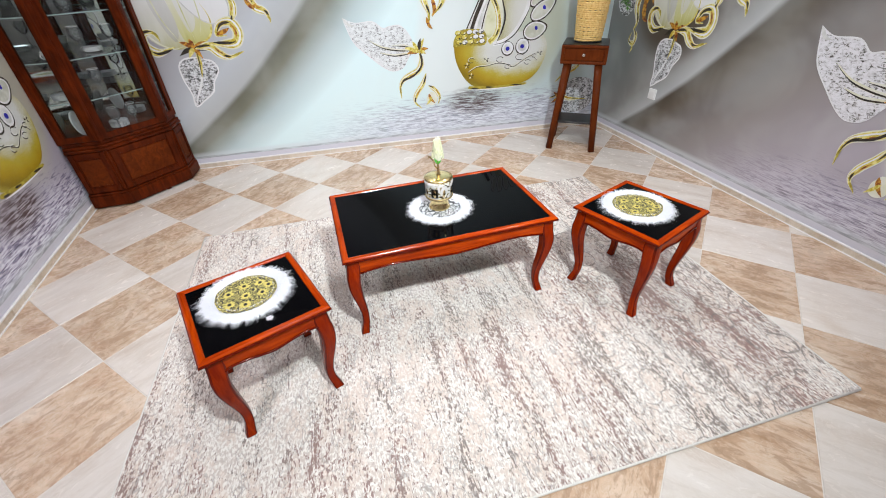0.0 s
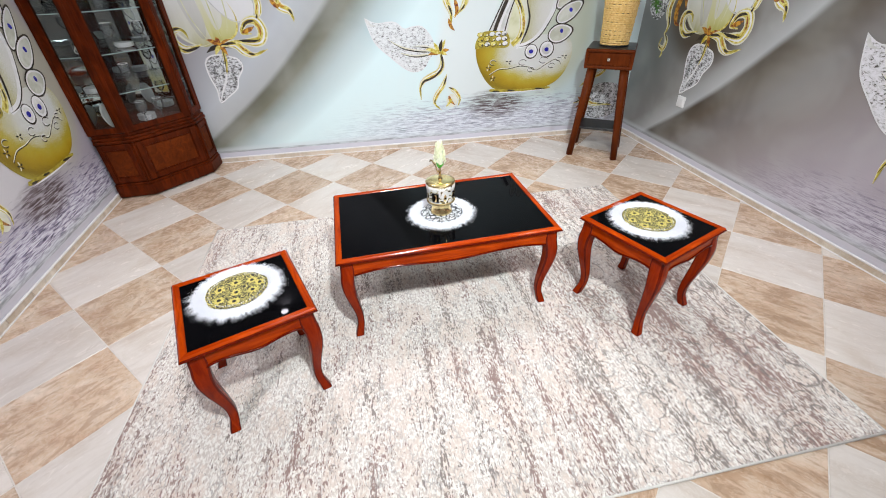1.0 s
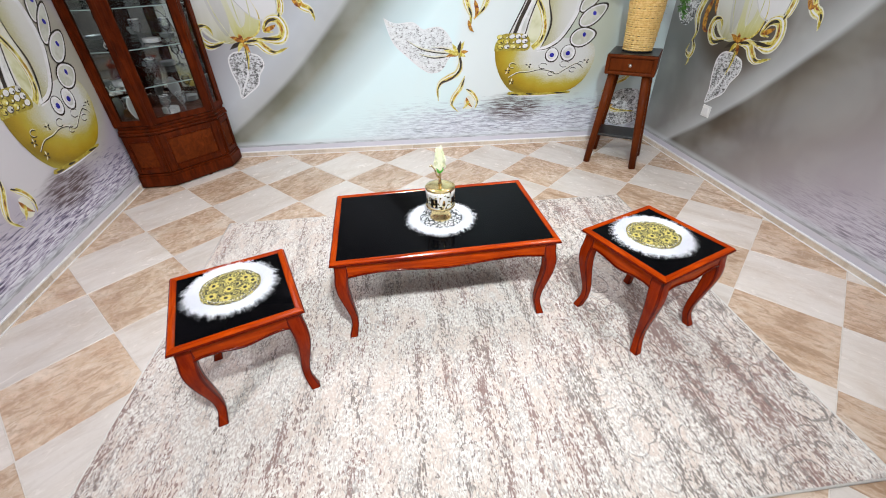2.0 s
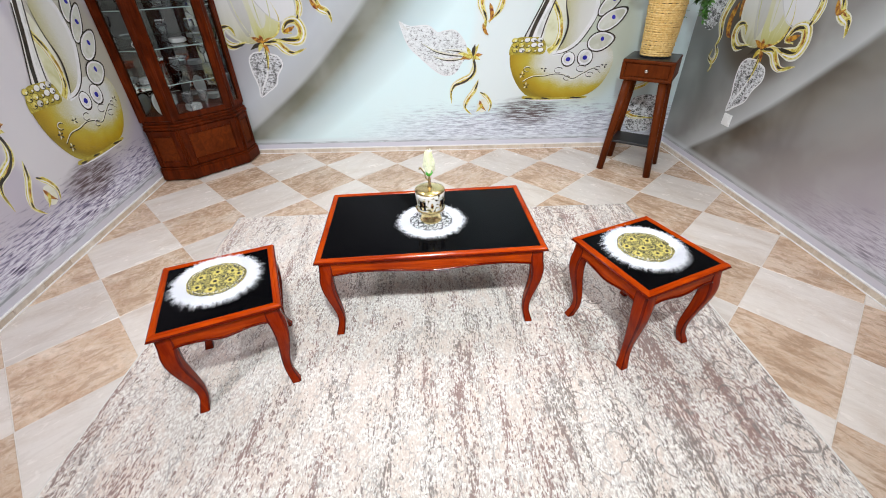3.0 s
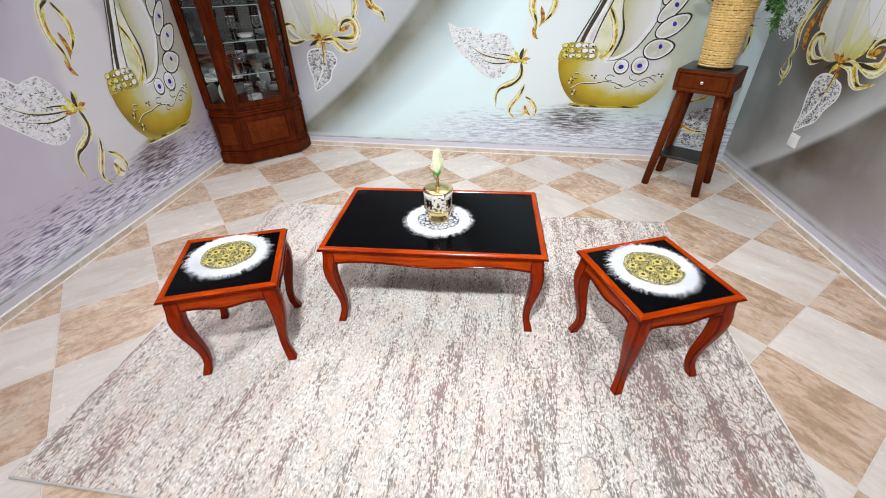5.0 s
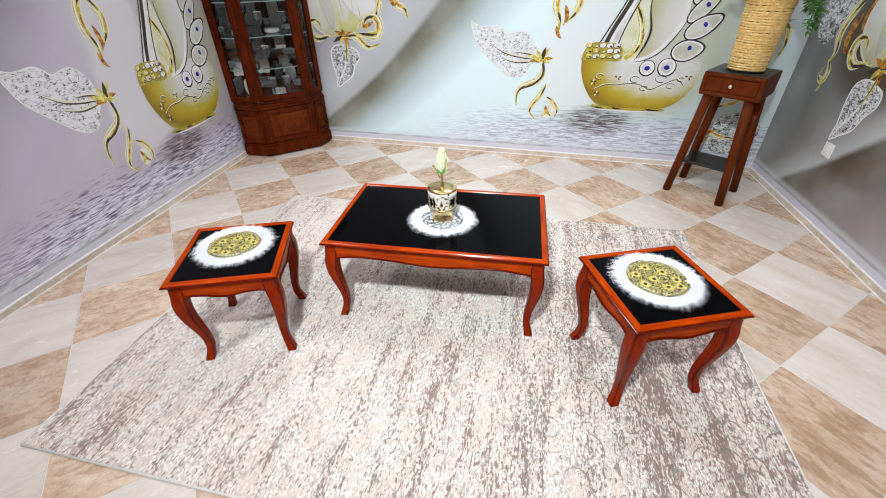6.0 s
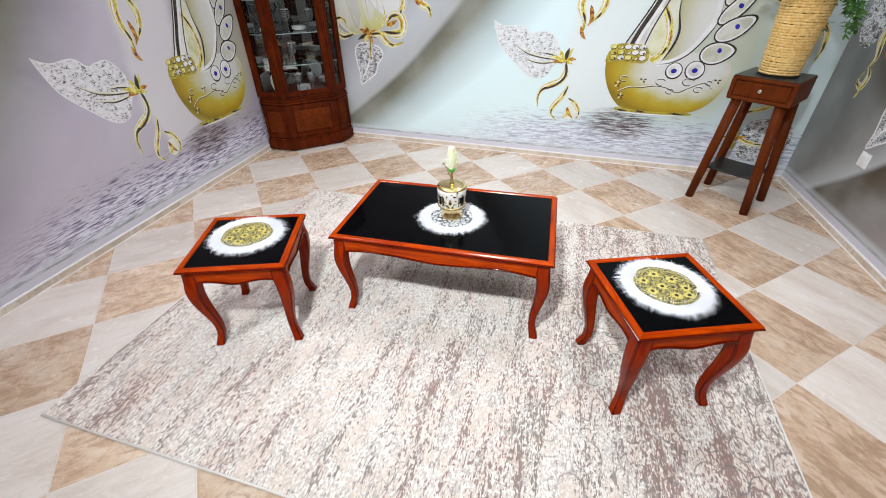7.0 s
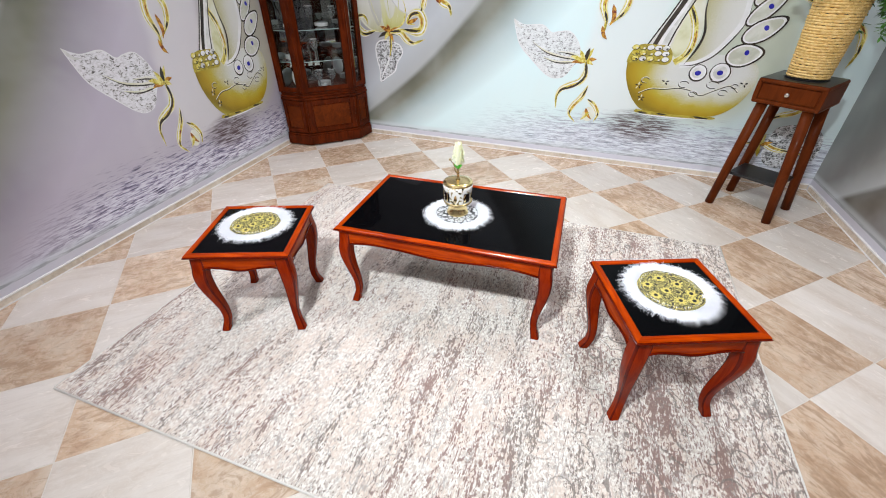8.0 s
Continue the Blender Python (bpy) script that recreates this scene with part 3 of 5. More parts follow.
def wine_glass(m, s=1.0):
    root = thing("wine_glass", "clear stemmed wine glass on a cabinet shelf", "wine glass", m, "glasses in the cabinet")
    bm = bmesh.new()
    lathe(bm, [(0.0, 0.001), (0.034 * s, 0.001), (0.03 * s, 0.005), (0.006, 0.012), (0.0045, 0.05 * s), (0.005, 0.085 * s), (0.0, 0.09 * s)], 20)
    part("foot_and_stem", bm, CRYSTAL, root, smooth=True)
    bm = bmesh.new()
    lathe(bm, [(0.0, 0.088 * s), (0.018 * s, 0.098 * s), (0.036 * s, 0.125 * s), (0.038 * s, 0.15 * s), (0.033 * s, 0.185 * s)], 20)
    top = max(bm.faces, key=lambda f: f.calc_center_median().z)
    bm.faces.remove(top)
    part("glass_bowl", bm, CRYSTAL, root, smooth=True)
    # White ring paints the bright glint along the clear rim.
    bm = bmesh.new()
    ring = [(0.033 * s * math.cos(a), 0.033 * s * math.sin(a), 0.185 * s) for a in [math.tau * q / 20 for q in range(21)]]
    sweep(bm, ring, [0.0011] * 21, 5)
    part("rim", bm, PORCELAIN, root, "white ring for the glint along the clear rim", True)
    return root


def carafe(m, mat, label):
    root = thing("carafe", label, "carafe", m)
    bm = bmesh.new()
    lathe(bm, [(0.0, 0.001), (0.034, 0.001), (0.046, 0.03), (0.045, 0.07), (0.022, 0.12), (0.015, 0.15), (0.02, 0.175), (0.017, 0.175), (0.012, 0.15), (0.02, 0.118), (0.042, 0.07), (0.042, 0.03), (0.0, 0.012)], 24)
    b = part("carafe_body", bm, mat, root, smooth=True)
    bm = bmesh.new()
    lathe(bm, [(0.0, 0.165), (0.012, 0.168), (0.012, 0.18), (0.02, 0.19), (0.014, 0.208), (0.0, 0.212)], 16)
    part("stopper", bm, mat, b, smooth=True)


# Plates are added for bright patches that are reflections in the mirrored back.
def plate(m):
    root = thing("plate", "white plate added against the cabinet back for a bright reflection", "plate", m, "plates in the cabinet")
    bm = bmesh.new()
    lathe(bm, [(0.0, 0.004), (0.05, 0.004), (0.085, 0.014), (0.083, 0.018), (0.05, 0.008), (0.0, 0.008)], 28)
    part("bright_filler_plate", bm, PORCELAIN, root, smooth=True)


def plate_stack(m, n=5):
    root = thing("plate_stack", "short stack of white plates added for bright reflections in the cabinet", "plates", m, "plate stacks in the cabinet")
    for i in range(n):
        bm = bmesh.new()
        z = 0.001 + 0.007 * i
        lathe(bm, [(0.0, z), (0.036, z), (0.062, z + 0.009), (0.061, z + 0.012), (0.036, z + 0.004), (0.0, z + 0.004)], 24)
        part("plate", bm, PORCELAIN, root, smooth=True)


def cup(m):
    root = thing("cup", "small white porcelain cup on a cabinet shelf", "cup", m, "cups in the cabinet")
    bm = bmesh.new()
    lathe(bm, [(0.018, 0.001), (0.022, 0.006), (0.034, 0.04), (0.036, 0.055), (0.033, 0.055), (0.03, 0.038), (0.016, 0.008), (0.0, 0.008)], 20)
    b = part("cup_body", bm, PORCELAIN, root, smooth=True)
    bm = bmesh.new()
    pts = [(0.034 + 0.02 * math.sin(a), 0.0, 0.032 + 0.016 * math.cos(a)) for a in [math.pi * k / 8 for k in range(9)]]
    sweep(bm, pts, [0.003] * 9, 6)
    part("handle", bm, PORCELAIN, b, smooth=True)


FLOOR_UP = 0.49
wine_glass(pose(-1.86, 1.74, FLOOR_UP), 0.95)
wine_glass(pose(-1.78, 1.83, FLOOR_UP), 0.95)
wine_glass(pose(-2.02, 1.68, FLOOR_UP), 0.9)
# Added plates, placed where the mirror would show the bright floor.
plate(pose(-2.125, 1.75, FLOOR_UP + 0.085, 80, 0, 94))
plate_stack(pose(-1.93, 1.9, FLOOR_UP), 6)
plate_stack(pose(-2.1, 1.72, SHELVES[0] + 0.006), 5)
plate_stack(pose(-1.9, 1.95, SHELVES[1] + 0.006), 4)
for z, k in zip(SHELVES, range(4)):
    z += 0.006
    wine_glass(pose(-1.86, 1.74, z), 0.95)
    if k % 2:
        wine_glass(pose(-1.74, 1.9, z), 0.9)
        cup(pose(-2.03, 1.67, z, 0, 0, 250))
    else:
        wine_glass(pose(-2.02, 1.68, z), 0.9)
    if k == 2:
        carafe(pose(-1.93, 1.92, z), CRYSTAL, "crystal carafe with a stopper in the cabinet")


# ---- plant stand with a drawer, rope-wrapped pot and trailing plant ----
stand_m = pose(1.745, 1.672, 0.0, 0, 0, -32.5)
stand = thing("plant_stand", "red-brown wooden plant stand with a drawer and splayed legs", "plant stand", stand_m)
DARKTOP = plain("dark_slate_top", (0.012, 0.012, 0.013), 0.3, var=0.3, scale=12)
bm = bmesh.new()
box(bm, -0.1765, 0.1765, -0.164, 0.1765, 0.742, 0.84, 0.002)
body = part("drawer_case", bm, STANDWOOD, stand)
bm = bmesh.new()
box(bm, -0.178, 0.178, -0.178, 0.178, 0.838, 0.863, 0.009)
part("top_board", bm, STANDWOOD, stand)
bm = bmesh.new()
box(bm, -0.172, 0.172, -0.172, 0.172, 0.8632, 0.8652, 0.0005, 1)
part("top_sheet", bm, DARKTOP, stand, "dark sheet on the top board")
bm = bmesh.new()
box(bm, -0.178, 0.178, -0.178, 0.178, 0.72, 0.745, 0.009)
part("bottom_board", bm, STANDWOOD, stand)
for x0, x1, z0, z1 in ((-0.178, -0.152, 0.741, 0.842), (0.152, 0.178, 0.741, 0.842)):
    bm = bmesh.new()
    box(bm, x0, x1, -0.178, -0.163, z0, z1, 0.003)
    part("front_post", bm, STANDWOOD, stand)
bm = bmesh.new()
box(bm, -0.149, 0.149, -0.171, -0.162, 0.748, 0.835, 0.003)
drawer = part("drawer_front", bm, STANDWOOD, stand)
CHROME = plain("chrome_metal", (0.75, 0.72, 0.66), 0.18, 1.0, var=0.1)
bm = bmesh.new()
lathe(bm, [(0.0, 0.0), (0.006, 0.0), (0.006, 0.01), (0.013, 0.016), (0.014, 0.022), (0.008, 0.028), (0.0, 0.029)], 18)
for v in bm.verts:
    v.co = Vector((v.co.x, -0.171 - v.co.z, 0.793 + v.co.y))
bmesh.ops.recalc_face_normals(bm, faces=bm.faces)
part("knob", bm, CHROME, drawer, "round polished metal knob", True)
for sx in (-1, 1):
    for sy in (-1, 1):
        bm = bmesh.new()
        sweep(bm, [(sx * 0.186, sy * 0.160, 0.0), (sx * 0.154, sy * 0.145, 0.36), (sx * 0.122, sy * 0.13, 0.724)], [0.027, 0.029, 0.031], 14, False, math.atan2(sy, sx))
        part("leg", bm, STANDWOOD, stand, smooth=True)
bm = bmesh.new()
box(bm, -0.155, 0.155, -0.125, 0.125, 0.225, 0.245, 0.004)
part("lower_shelf", bm, DARKTOP, stand, "dark lower shelf")

ROPE = Mat("jute_rope", 0.85)
_c = ROPE.noise(ROPE.coord((1, 1, 1)), 60, 4)
_w = ROPE.t.nodes.new("ShaderNodeTexWave")
_w.wave_type, _w.bands_direction = "BANDS", "DIAGONAL"
ROPE.put(_w.inputs["Vector"], ROPE.coord())
_w.inputs["Scale"].default_value, _w.inputs["Distortion"].default_value = 45, 3
ROPE.color(ROPE.mix(ROPE.span(_c, 0.3, 0.7), (0.68, 0.42, 0.12), (0.86, 0.62, 0.26)))
ROPE.bump(ROPE.math("ADD", _w.outputs["Fac"], _c), 0.6, 0.003)
ROPE = ROPE.m
pot_m = pose(1.752, 1.672, 0.8652)
pot = thing("plant_pot", "tall pot wrapped in natural jute rope on a dark tray", "plant pot", pot_m)
POT_H = 0.44
bm = bmesh.new()
lathe(bm, [(0.0, 0.0), (0.11, 0.0), (0.112, 0.008), (0.1, 0.01), (0.0, 0.01)], 36)
part("tray", bm, DARKTOP, pot, "thin dark round tray")
bm = bmesh.new()
lathe(bm, [(0.098, 0.01), (0.124, POT_H), (0.112, POT_H), (0.1, POT_H - 0.05), (0.0, POT_H - 0.05)], 36)
core = part("inner_pot", bm, DARKTOP, pot, "dark inner pot", True)
turns, seg, lobes = 29, 108, 8
for k in range(turns):
    z = 0.018 + k * (POT_H - 0.02) / turns
    r = 0.098 + (0.124 - 0.098) * (z / POT_H) + 0.001
    rr = (POT_H - 0.02) / turns * 0.53
    ph = random.random() * 6.28
    rows = []
    bm = bmesh.new()
    for i in range(seg):
        a = math.tau * i / seg
        wob = 0.0014 * math.sin(3 * a + ph) + random.uniform(-0.0004, 0.0004)
        zz = z + 0.0014 * math.sin(2 * a + ph)
        ring = []
        for q in range(lobes):
            t = math.tau * q / lobes
            s = rr * (1 + 0.2 * math.cos(3 * t - 18 * a + ph))
            ring.append(bm.verts.new(((r + wob + s * math.cos(t)) * math.cos(a), (r + wob + s * math.cos(t)) * math.sin(a), zz + s * math.sin(t))))
        rows.append(ring)
    for i in range(seg):
        A, B = rows[i], rows[(i + 1) % seg]
        for q in range(lobes):
            bm.faces.new((A[q], B[q], B[(q + 1) % lobes], A[(q + 1) % lobes]))
    part("rope_turn", bm, ROPE, pot, smooth=True)

LEAF = Mat("green_leaf", 0.4)
LEAF.color(LEAF.mix(LEAF.noise(LEAF.coord(), 25, 2), (0.03, 0.12, 0.02), (0.12, 0.3, 0.05)))
LEAF = LEAF.m
plant = thing("potted_plant", "green trailing artificial plant in the rope-wrapped pot", "plant", pose(1.745, 1.675, 0.8652 + POT_H - 0.05))
rnd = random.Random(5)


def leaf_blade(bm, base, tip, width):
    base, tip = Vector(base), Vector(tip)
    d = tip - base
    side = d.cross(Vector((rnd.uniform(-0.4, 0.4), rnd.uniform(-0.4, 0.4), 1))).normalized() * width
    sag = Vector((0, 0, -0.12 * d.length))
    pts = [base, base + d * 0.35 + side, base + d * 0.7 + side * 0.75 + sag * 0.6, tip + sag, base + d * 0.7 - side * 0.75 + sag * 0.6, base + d * 0.35 - side]
    mid = [base + d * 0.35 + Vector((0, 0, -width * 0.25)), base + d * 0.7 + sag * 0.6 + Vector((0, 0, -width * 0.2))]
    v = [bm.verts.new(p) for p in pts]
    m0, m1 = [bm.verts.new(p) for p in mid]
    for f in ((v[0], v[1], m0), (v[1], v[2], m1, m0), (v[2], v[3], m1), (v[3], v[4], m1), (v[4], v[5], m0, m1), (v[5], v[0], m0)):
        bm.faces.new(f)


crown = bmesh.new()
stems = bmesh.new()
for k in range(18):
    a = math.tau * k / 18 + rnd.uniform(-0.2, 0.2)
    out = rnd.uniform(0.12, 0.24)
    drop = rnd.uniform(-0.1, 0.0)
    # two longer sprays hang between the pot and the corner
    if -0.4 < math.atan2(math.sin(a), math.cos(a)) < 0.6:
        out, drop = rnd.uniform(0.2, 0.3), rnd.uniform(0.08, 0.22)
    pts = smooth_line([(0.02 * math.cos(a), 0.02 * math.sin(a), 0.0), (0.1 * math.cos(a), 0.1 * math.sin(a), 0.12), (out * 0.85 * math.cos(a), out * 0.85 * math.sin(a), 0.09), (out * math.cos(a), out * math.sin(a), 0.05 - drop)], 5)
    sweep(stems, [tuple(p) for p in pts], [0.0022] * len(pts), 5)
    for i, p in enumerate(pts[4:]):
        for s in range(5):
            b = rnd.uniform(0, math.tau)
            L = rnd.uniform(0.03, 0.058)
            leaf_blade(crown, p, p + Vector((math.cos(b) * L, math.sin(b) * L, rnd.uniform(-0.02, 0.012))), 0.009)
for k in range(9):
    a = -0.95 + 0.17 * k + rnd.uniform(-0.05, 0.05)
    out, low = rnd.uniform(0.17, 0.26), rnd.uniform(-0.16, 0.03)
    pts = smooth_line([(0.03 * math.cos(a), 0.03 * math.sin(a), 0.03), (0.11 * math.cos(a), 0.11 * math.sin(a), 0.09), (out * math.cos(a), out * math.sin(a), 0.05 + low * 0.4), ((out + 0.03) * math.cos(a), (out + 0.03) * math.sin(a), low)], 6)
    sweep(stems, [tuple(p) for p in pts], [0.0018] * len(pts), 5)
    for p in pts[5:]:
        for s in range(7):
            b = rnd.uniform(0, math.tau)
            L = rnd.uniform(0.022, 0.045)
            leaf_blade(crown, p, p + Vector((math.cos(b) * L, math.sin(b) * L, rnd.uniform(-0.025, 0.012))), 0.006)
for k in range(70):
    a, q = rnd.uniform(0, math.tau), rnd.uniform(0.06, 0.135)
    p = Vector((q * math.cos(a), q * math.sin(a), rnd.uniform(0.05, 0.09)))
    L = rnd.uniform(0.035, 0.06)
    b = a + rnd.gauss(0, 0.6)
    leaf_blade(crown, p, p + Vector((math.cos(b) * L, math.sin(b) * L, rnd.uniform(-0.05, 0.02))), 0.009)
part("stems", stems, LEAF, plant)
part("leaves", crown, LEAF, plant)

# ---- wall switch ----
sw = thing("light_switch", "white plastic wall switch plate on the papered wall", "switch", right_m @ pose(-1.245, 0, 0.465))
WHITEPLASTIC = plain("white_plastic", (0.8, 0.8, 0.78), 0.3, var=0.04)
bm = bmesh.new()
box(bm, -0.042, 0.042, -0.009, 0.0, -0.042, 0.042, 0.003)
part("plate", bm, WHITEPLASTIC, sw)
bm = bmesh.new()
box(bm, -0.027, 0.027, -0.013, -0.007, -0.027, 0.027, 0.002)
part("rocker", bm, WHITEPLASTIC, sw)

# ---- rug ----
RUGMAT = Mat("distressed_woven_rug", 0.95)
_q = RUGMAT
_warp = _q.t.nodes.new("ShaderNodeTexNoise")
_warp.inputs["Scale"].default_value, _warp.inputs["Detail"].default_value = 24.0, 3.0
_q.put(_warp.inputs["Vector"], _q.coord())


def _warped(scale, amount, loc=(0, 0, 0)):
    """Rug coordinates at a scale, pushed about by the warp noise."""
    n = _q.node("ShaderNodeVectorMath")
    n.operation = "MULTIPLY_ADD"
    _q.put(n.inputs[0], _warp.outputs["Color"])
    n.inputs[1].default_value = (amount, amount, 0)
    _q.put(n.inputs[2], _q.coord(scale, loc=loc))
    return n.outputs[0]


_x = _q.xyz(_q.coord())[0]
# long worn bands along the rug, stronger towards one end
_streak = _q.noise(_q.coord((9.5, 1.1, 1), loc=(2, 0, 0)), 1.0, 3, 0.6, 0.3)
_wear = _q.noise(_q.coord((34, 5.2, 1), loc=(4, 2, 0)), 1.0, 4, 0.64, 0.5)
_patch = _q.noise(_q.coord((2.3, 1.5, 1), loc=(1, 5, 0)), 1.0, 2)
_band = _q.math("ADD", _q.math("MULTIPLY", _streak, 0.5), _q.math("MULTIPLY", _wear, 0.5))
_band = _q.math("ADD", _band, _q.span(_x, 0.0, 1.0, -0.025, 0.03))
_band = _q.math("ADD", _band, _q.math("MULTIPLY", _q.math("SUBTRACT", _patch, 0.5), 0.22))
# yarn: two pale tones in short woven cells, beige worn islands
_fleck = _q.noise(_warped((120, 66, 1), 1.0), 1.0, 3, 0.6, 0.6)
_light = _q.mix(_q.span(_fleck, 0.44, 0.56), (0.6, 0.52, 0.455), (0.82, 0.775, 0.71))
_isle = _q.noise(_q.coord((11, 7, 1), loc=(9, 3, 0)), 1.0, 3, 0.55, 0.7)
_light = _q.mix(_q.math("MULTIPLY", _q.span(_isle, 0.47, 0.6), _q.span(_fleck, 0.62, 0.45, 0.3, 0.85)), _light, (0.68, 0.565, 0.48))
# short dark dashes along the weave, thick where the bands run
_thin = _q.noise(_warped((150, 38, 1), 1.7), 1.0, 3, 0.6, 0.4)
_knot = _q.noise(_warped((84, 58, 1), 1.2, (5, 2, 0)), 1.0, 4, 0.66, 0.6)
_dash = _q.math("ADD", _q.math("MULTIPLY", _thin, 0.55), _q.math("MULTIPLY", _knot, 0.45))
_fac = _q.span(_q.math("ADD", _dash, _q.math("MULTIPLY", _q.math("SUBTRACT", _band, 0.5), 0.68)), 0.523, 0.566, 0.0, 0.88)
_darkc = _q.mix(_q.span(_patch, 0.42, 0.58), (0.2, 0.16, 0.135), (0.26, 0.155, 0.13))
_c = _q.mix(_q.span(_band, 0.55, 0.68, 0.0, 0.3), _light, (0.42, 0.31, 0.275))
_c = _q.mix(_fac, _c, _darkc)
# crackled outlines between the woven cells
_edge = _q.voro(_warped((58, 24, 1), 1.8), 1.0, "DISTANCE_TO_EDGE")
_crack = _q.math("MULTIPLY", _q.span(_edge, 0.1, 0.03), _q.span(_q.noise(_q.coord((14, 8, 1), loc=(3, 1, 0)), 1.0, 3), 0.46, 0.62, 0.0, 0.55))
_c = _q.mix(_crack, _c, (0.27, 0.235, 0.215))
# faded scroll outlines
_wv = _q.voro(_q.coord((7.5, 6.0, 1), loc=(0.3, 0.1, 0)), 1.0, "F1", "Distance", 0.8)
_curl = _q.math("ABSOLUTE", _q.math("SUBTRACT", _q.math("FRACT", _q.math("ADD", _q.math("MULTIPLY", _wv, 3.4), _q.math("MULTIPLY", _dash, 0.5))), 0.5))
_curl = _q.math("MULTIPLY", _q.span(_curl, 0.075, 0.03), _q.math("MULTIPLY", _q.span(_isle, 0.42, 0.52, 0.0, 0.8), _q.span(_x, 0.3, 0.75, 0.08, 1.0)))
_c = _q.mix(_curl, _c, (0.2, 0.17, 0.15))
_fine = _q.noise(_q.coord((260, 120, 1)), 1.0, 3, 0.6, 0.5)
_c = _q.mix(_q.span(_fine, 0.55, 0.75, 0.0, 0.3), _c, (0.26, 0.23, 0.21))
_q.color(_c)
_q.bump(_q.math("ADD", _q.math("MULTIPLY", _fine, 0.6), _q.math("ADD", _fleck, _edge)), 0.8, 0.004)
RUGMAT = RUGMAT.m
rug = thing("rug", "large distressed cream and grey-brown woven rug on the tiles", "rug", pose(0.135, -0.09, 0.0, 0, 0, 2.0))
bm = bmesh.new()
box(bm, -1.385, 1.385, -1.025, 1.025, 0.001, RUG_Z, 0.004)
part("woven_field", bm, RUGMAT, rug)
HEM = plain("rug_binding", (0.74, 0.71, 0.65), 0.9, var=0.3, scale=200, bump=0.4)
for y in (-1.027, 1.027):
    bm = bmesh.new()
    sweep(bm, [(-1.385, y, 0.006), (1.385, y, 0.006)], [0.005] * 2, 8)
    part("binding", bm, HEM, rug, "sewn pale binding along the edge", True)
for x in (-1.386, 1.386):
    bm = bmesh.new()
    sweep(bm, [(x, -1.025, 0.007), (x, 1.025, 0.007)], [0.0055] * 2, 8)
    part("binding", bm, HEM, rug, "sewn pale binding along the edge", True)
# ---- the printed mural: flat shapes on the paper ----
def ink(name, c1, c2, scale=18.0, rough=0.38):
    q = Mat(name, rough)
    q.color(q.mix(q.span(q.noise(q.coord(), scale, 4, 0.6, 0.6), 0.35, 0.65), c1, c2))
    return q.m


INK_DARK = ink("dark_print_ink", (0.01, 0.008, 0.006), (0.05, 0.036, 0.022))
INK_GOLD = ink("yellow_gold_print_ink", (0.5, 0.38, 0.015), (0.78, 0.72, 0.26), 40)
INK_AMBER = ink("amber_print_ink", (0.16, 0.02, 0.006), (0.66, 0.34, 0.03), 34)
INK_SILVER = ink("silver_print_ink", (0.55, 0.55, 0.52), (0.78, 0.78, 0.76), 9)
INK_WHITE = ink("white_print_ink", (0.74, 0.74, 0.74), (0.8, 0.8, 0.8), 9)
INK_GREY = ink("grey_petal_print_ink", (0.5, 0.5, 0.49), (0.7, 0.7, 0.68), 5)
INK_GREEN = ink("yellow_green_petal_print_ink", (0.5, 0.5, 0.2), (0.72, 0.72, 0.52), 5)
INK_PEARL = ink("pearl_print_ink", (0.52, 0.53, 0.43), (0.68, 0.69, 0.62), 7)
INK_CREAM = ink("pale_yellow_print_ink", (0.68, 0.67, 0.5), (0.74, 0.74, 0.66), 6)
INK_OLIVE = ink("olive_print_ink", (0.3, 0.23, 0.02), (0.5, 0.42, 0.06), 40)
INK_BLUE = ink("blue_print_ink", (0.01, 0.01, 0.3), (0.03, 0.03, 0.42))


def crystal_ink(name, stops):
    q = Mat(name, 0.38)
    v = q.coord()
    a = q.noise(q.coord((48, 1, 88), rot=(0, 0.5, 0)), 1.0, 3, 0.6, 1.0)
    b = q.noise(q.coord((28, 1, 24)), 1.0, 3, 0.6, 0.6)
    s = q.math("ADD", q.math("MULTIPLY", a, 0.6), q.math("MULTIPLY", b, 0.4))
    q.color(q.ramp(s, stops))
    return q.m


INK_CRYSTAL = crystal_ink("crystal_print_ink", [(0.41, (0.045, 0.045, 0.045)), (0.47, (0.27, 0.27, 0.27)), (0.52, (0.62, 0.63, 0.64)), (0.62, (0.77, 0.78, 0.8))])
INK_CRYSTAL_PALE = crystal_ink("pale_crystal_print_ink", [(0.37, (0.1, 0.1, 0.1)), (0.42, (0.42, 0.42, 0.42)), (0.47, (0.68, 0.7, 0.7)), (0.6, (0.8, 0.82, 0.82))])



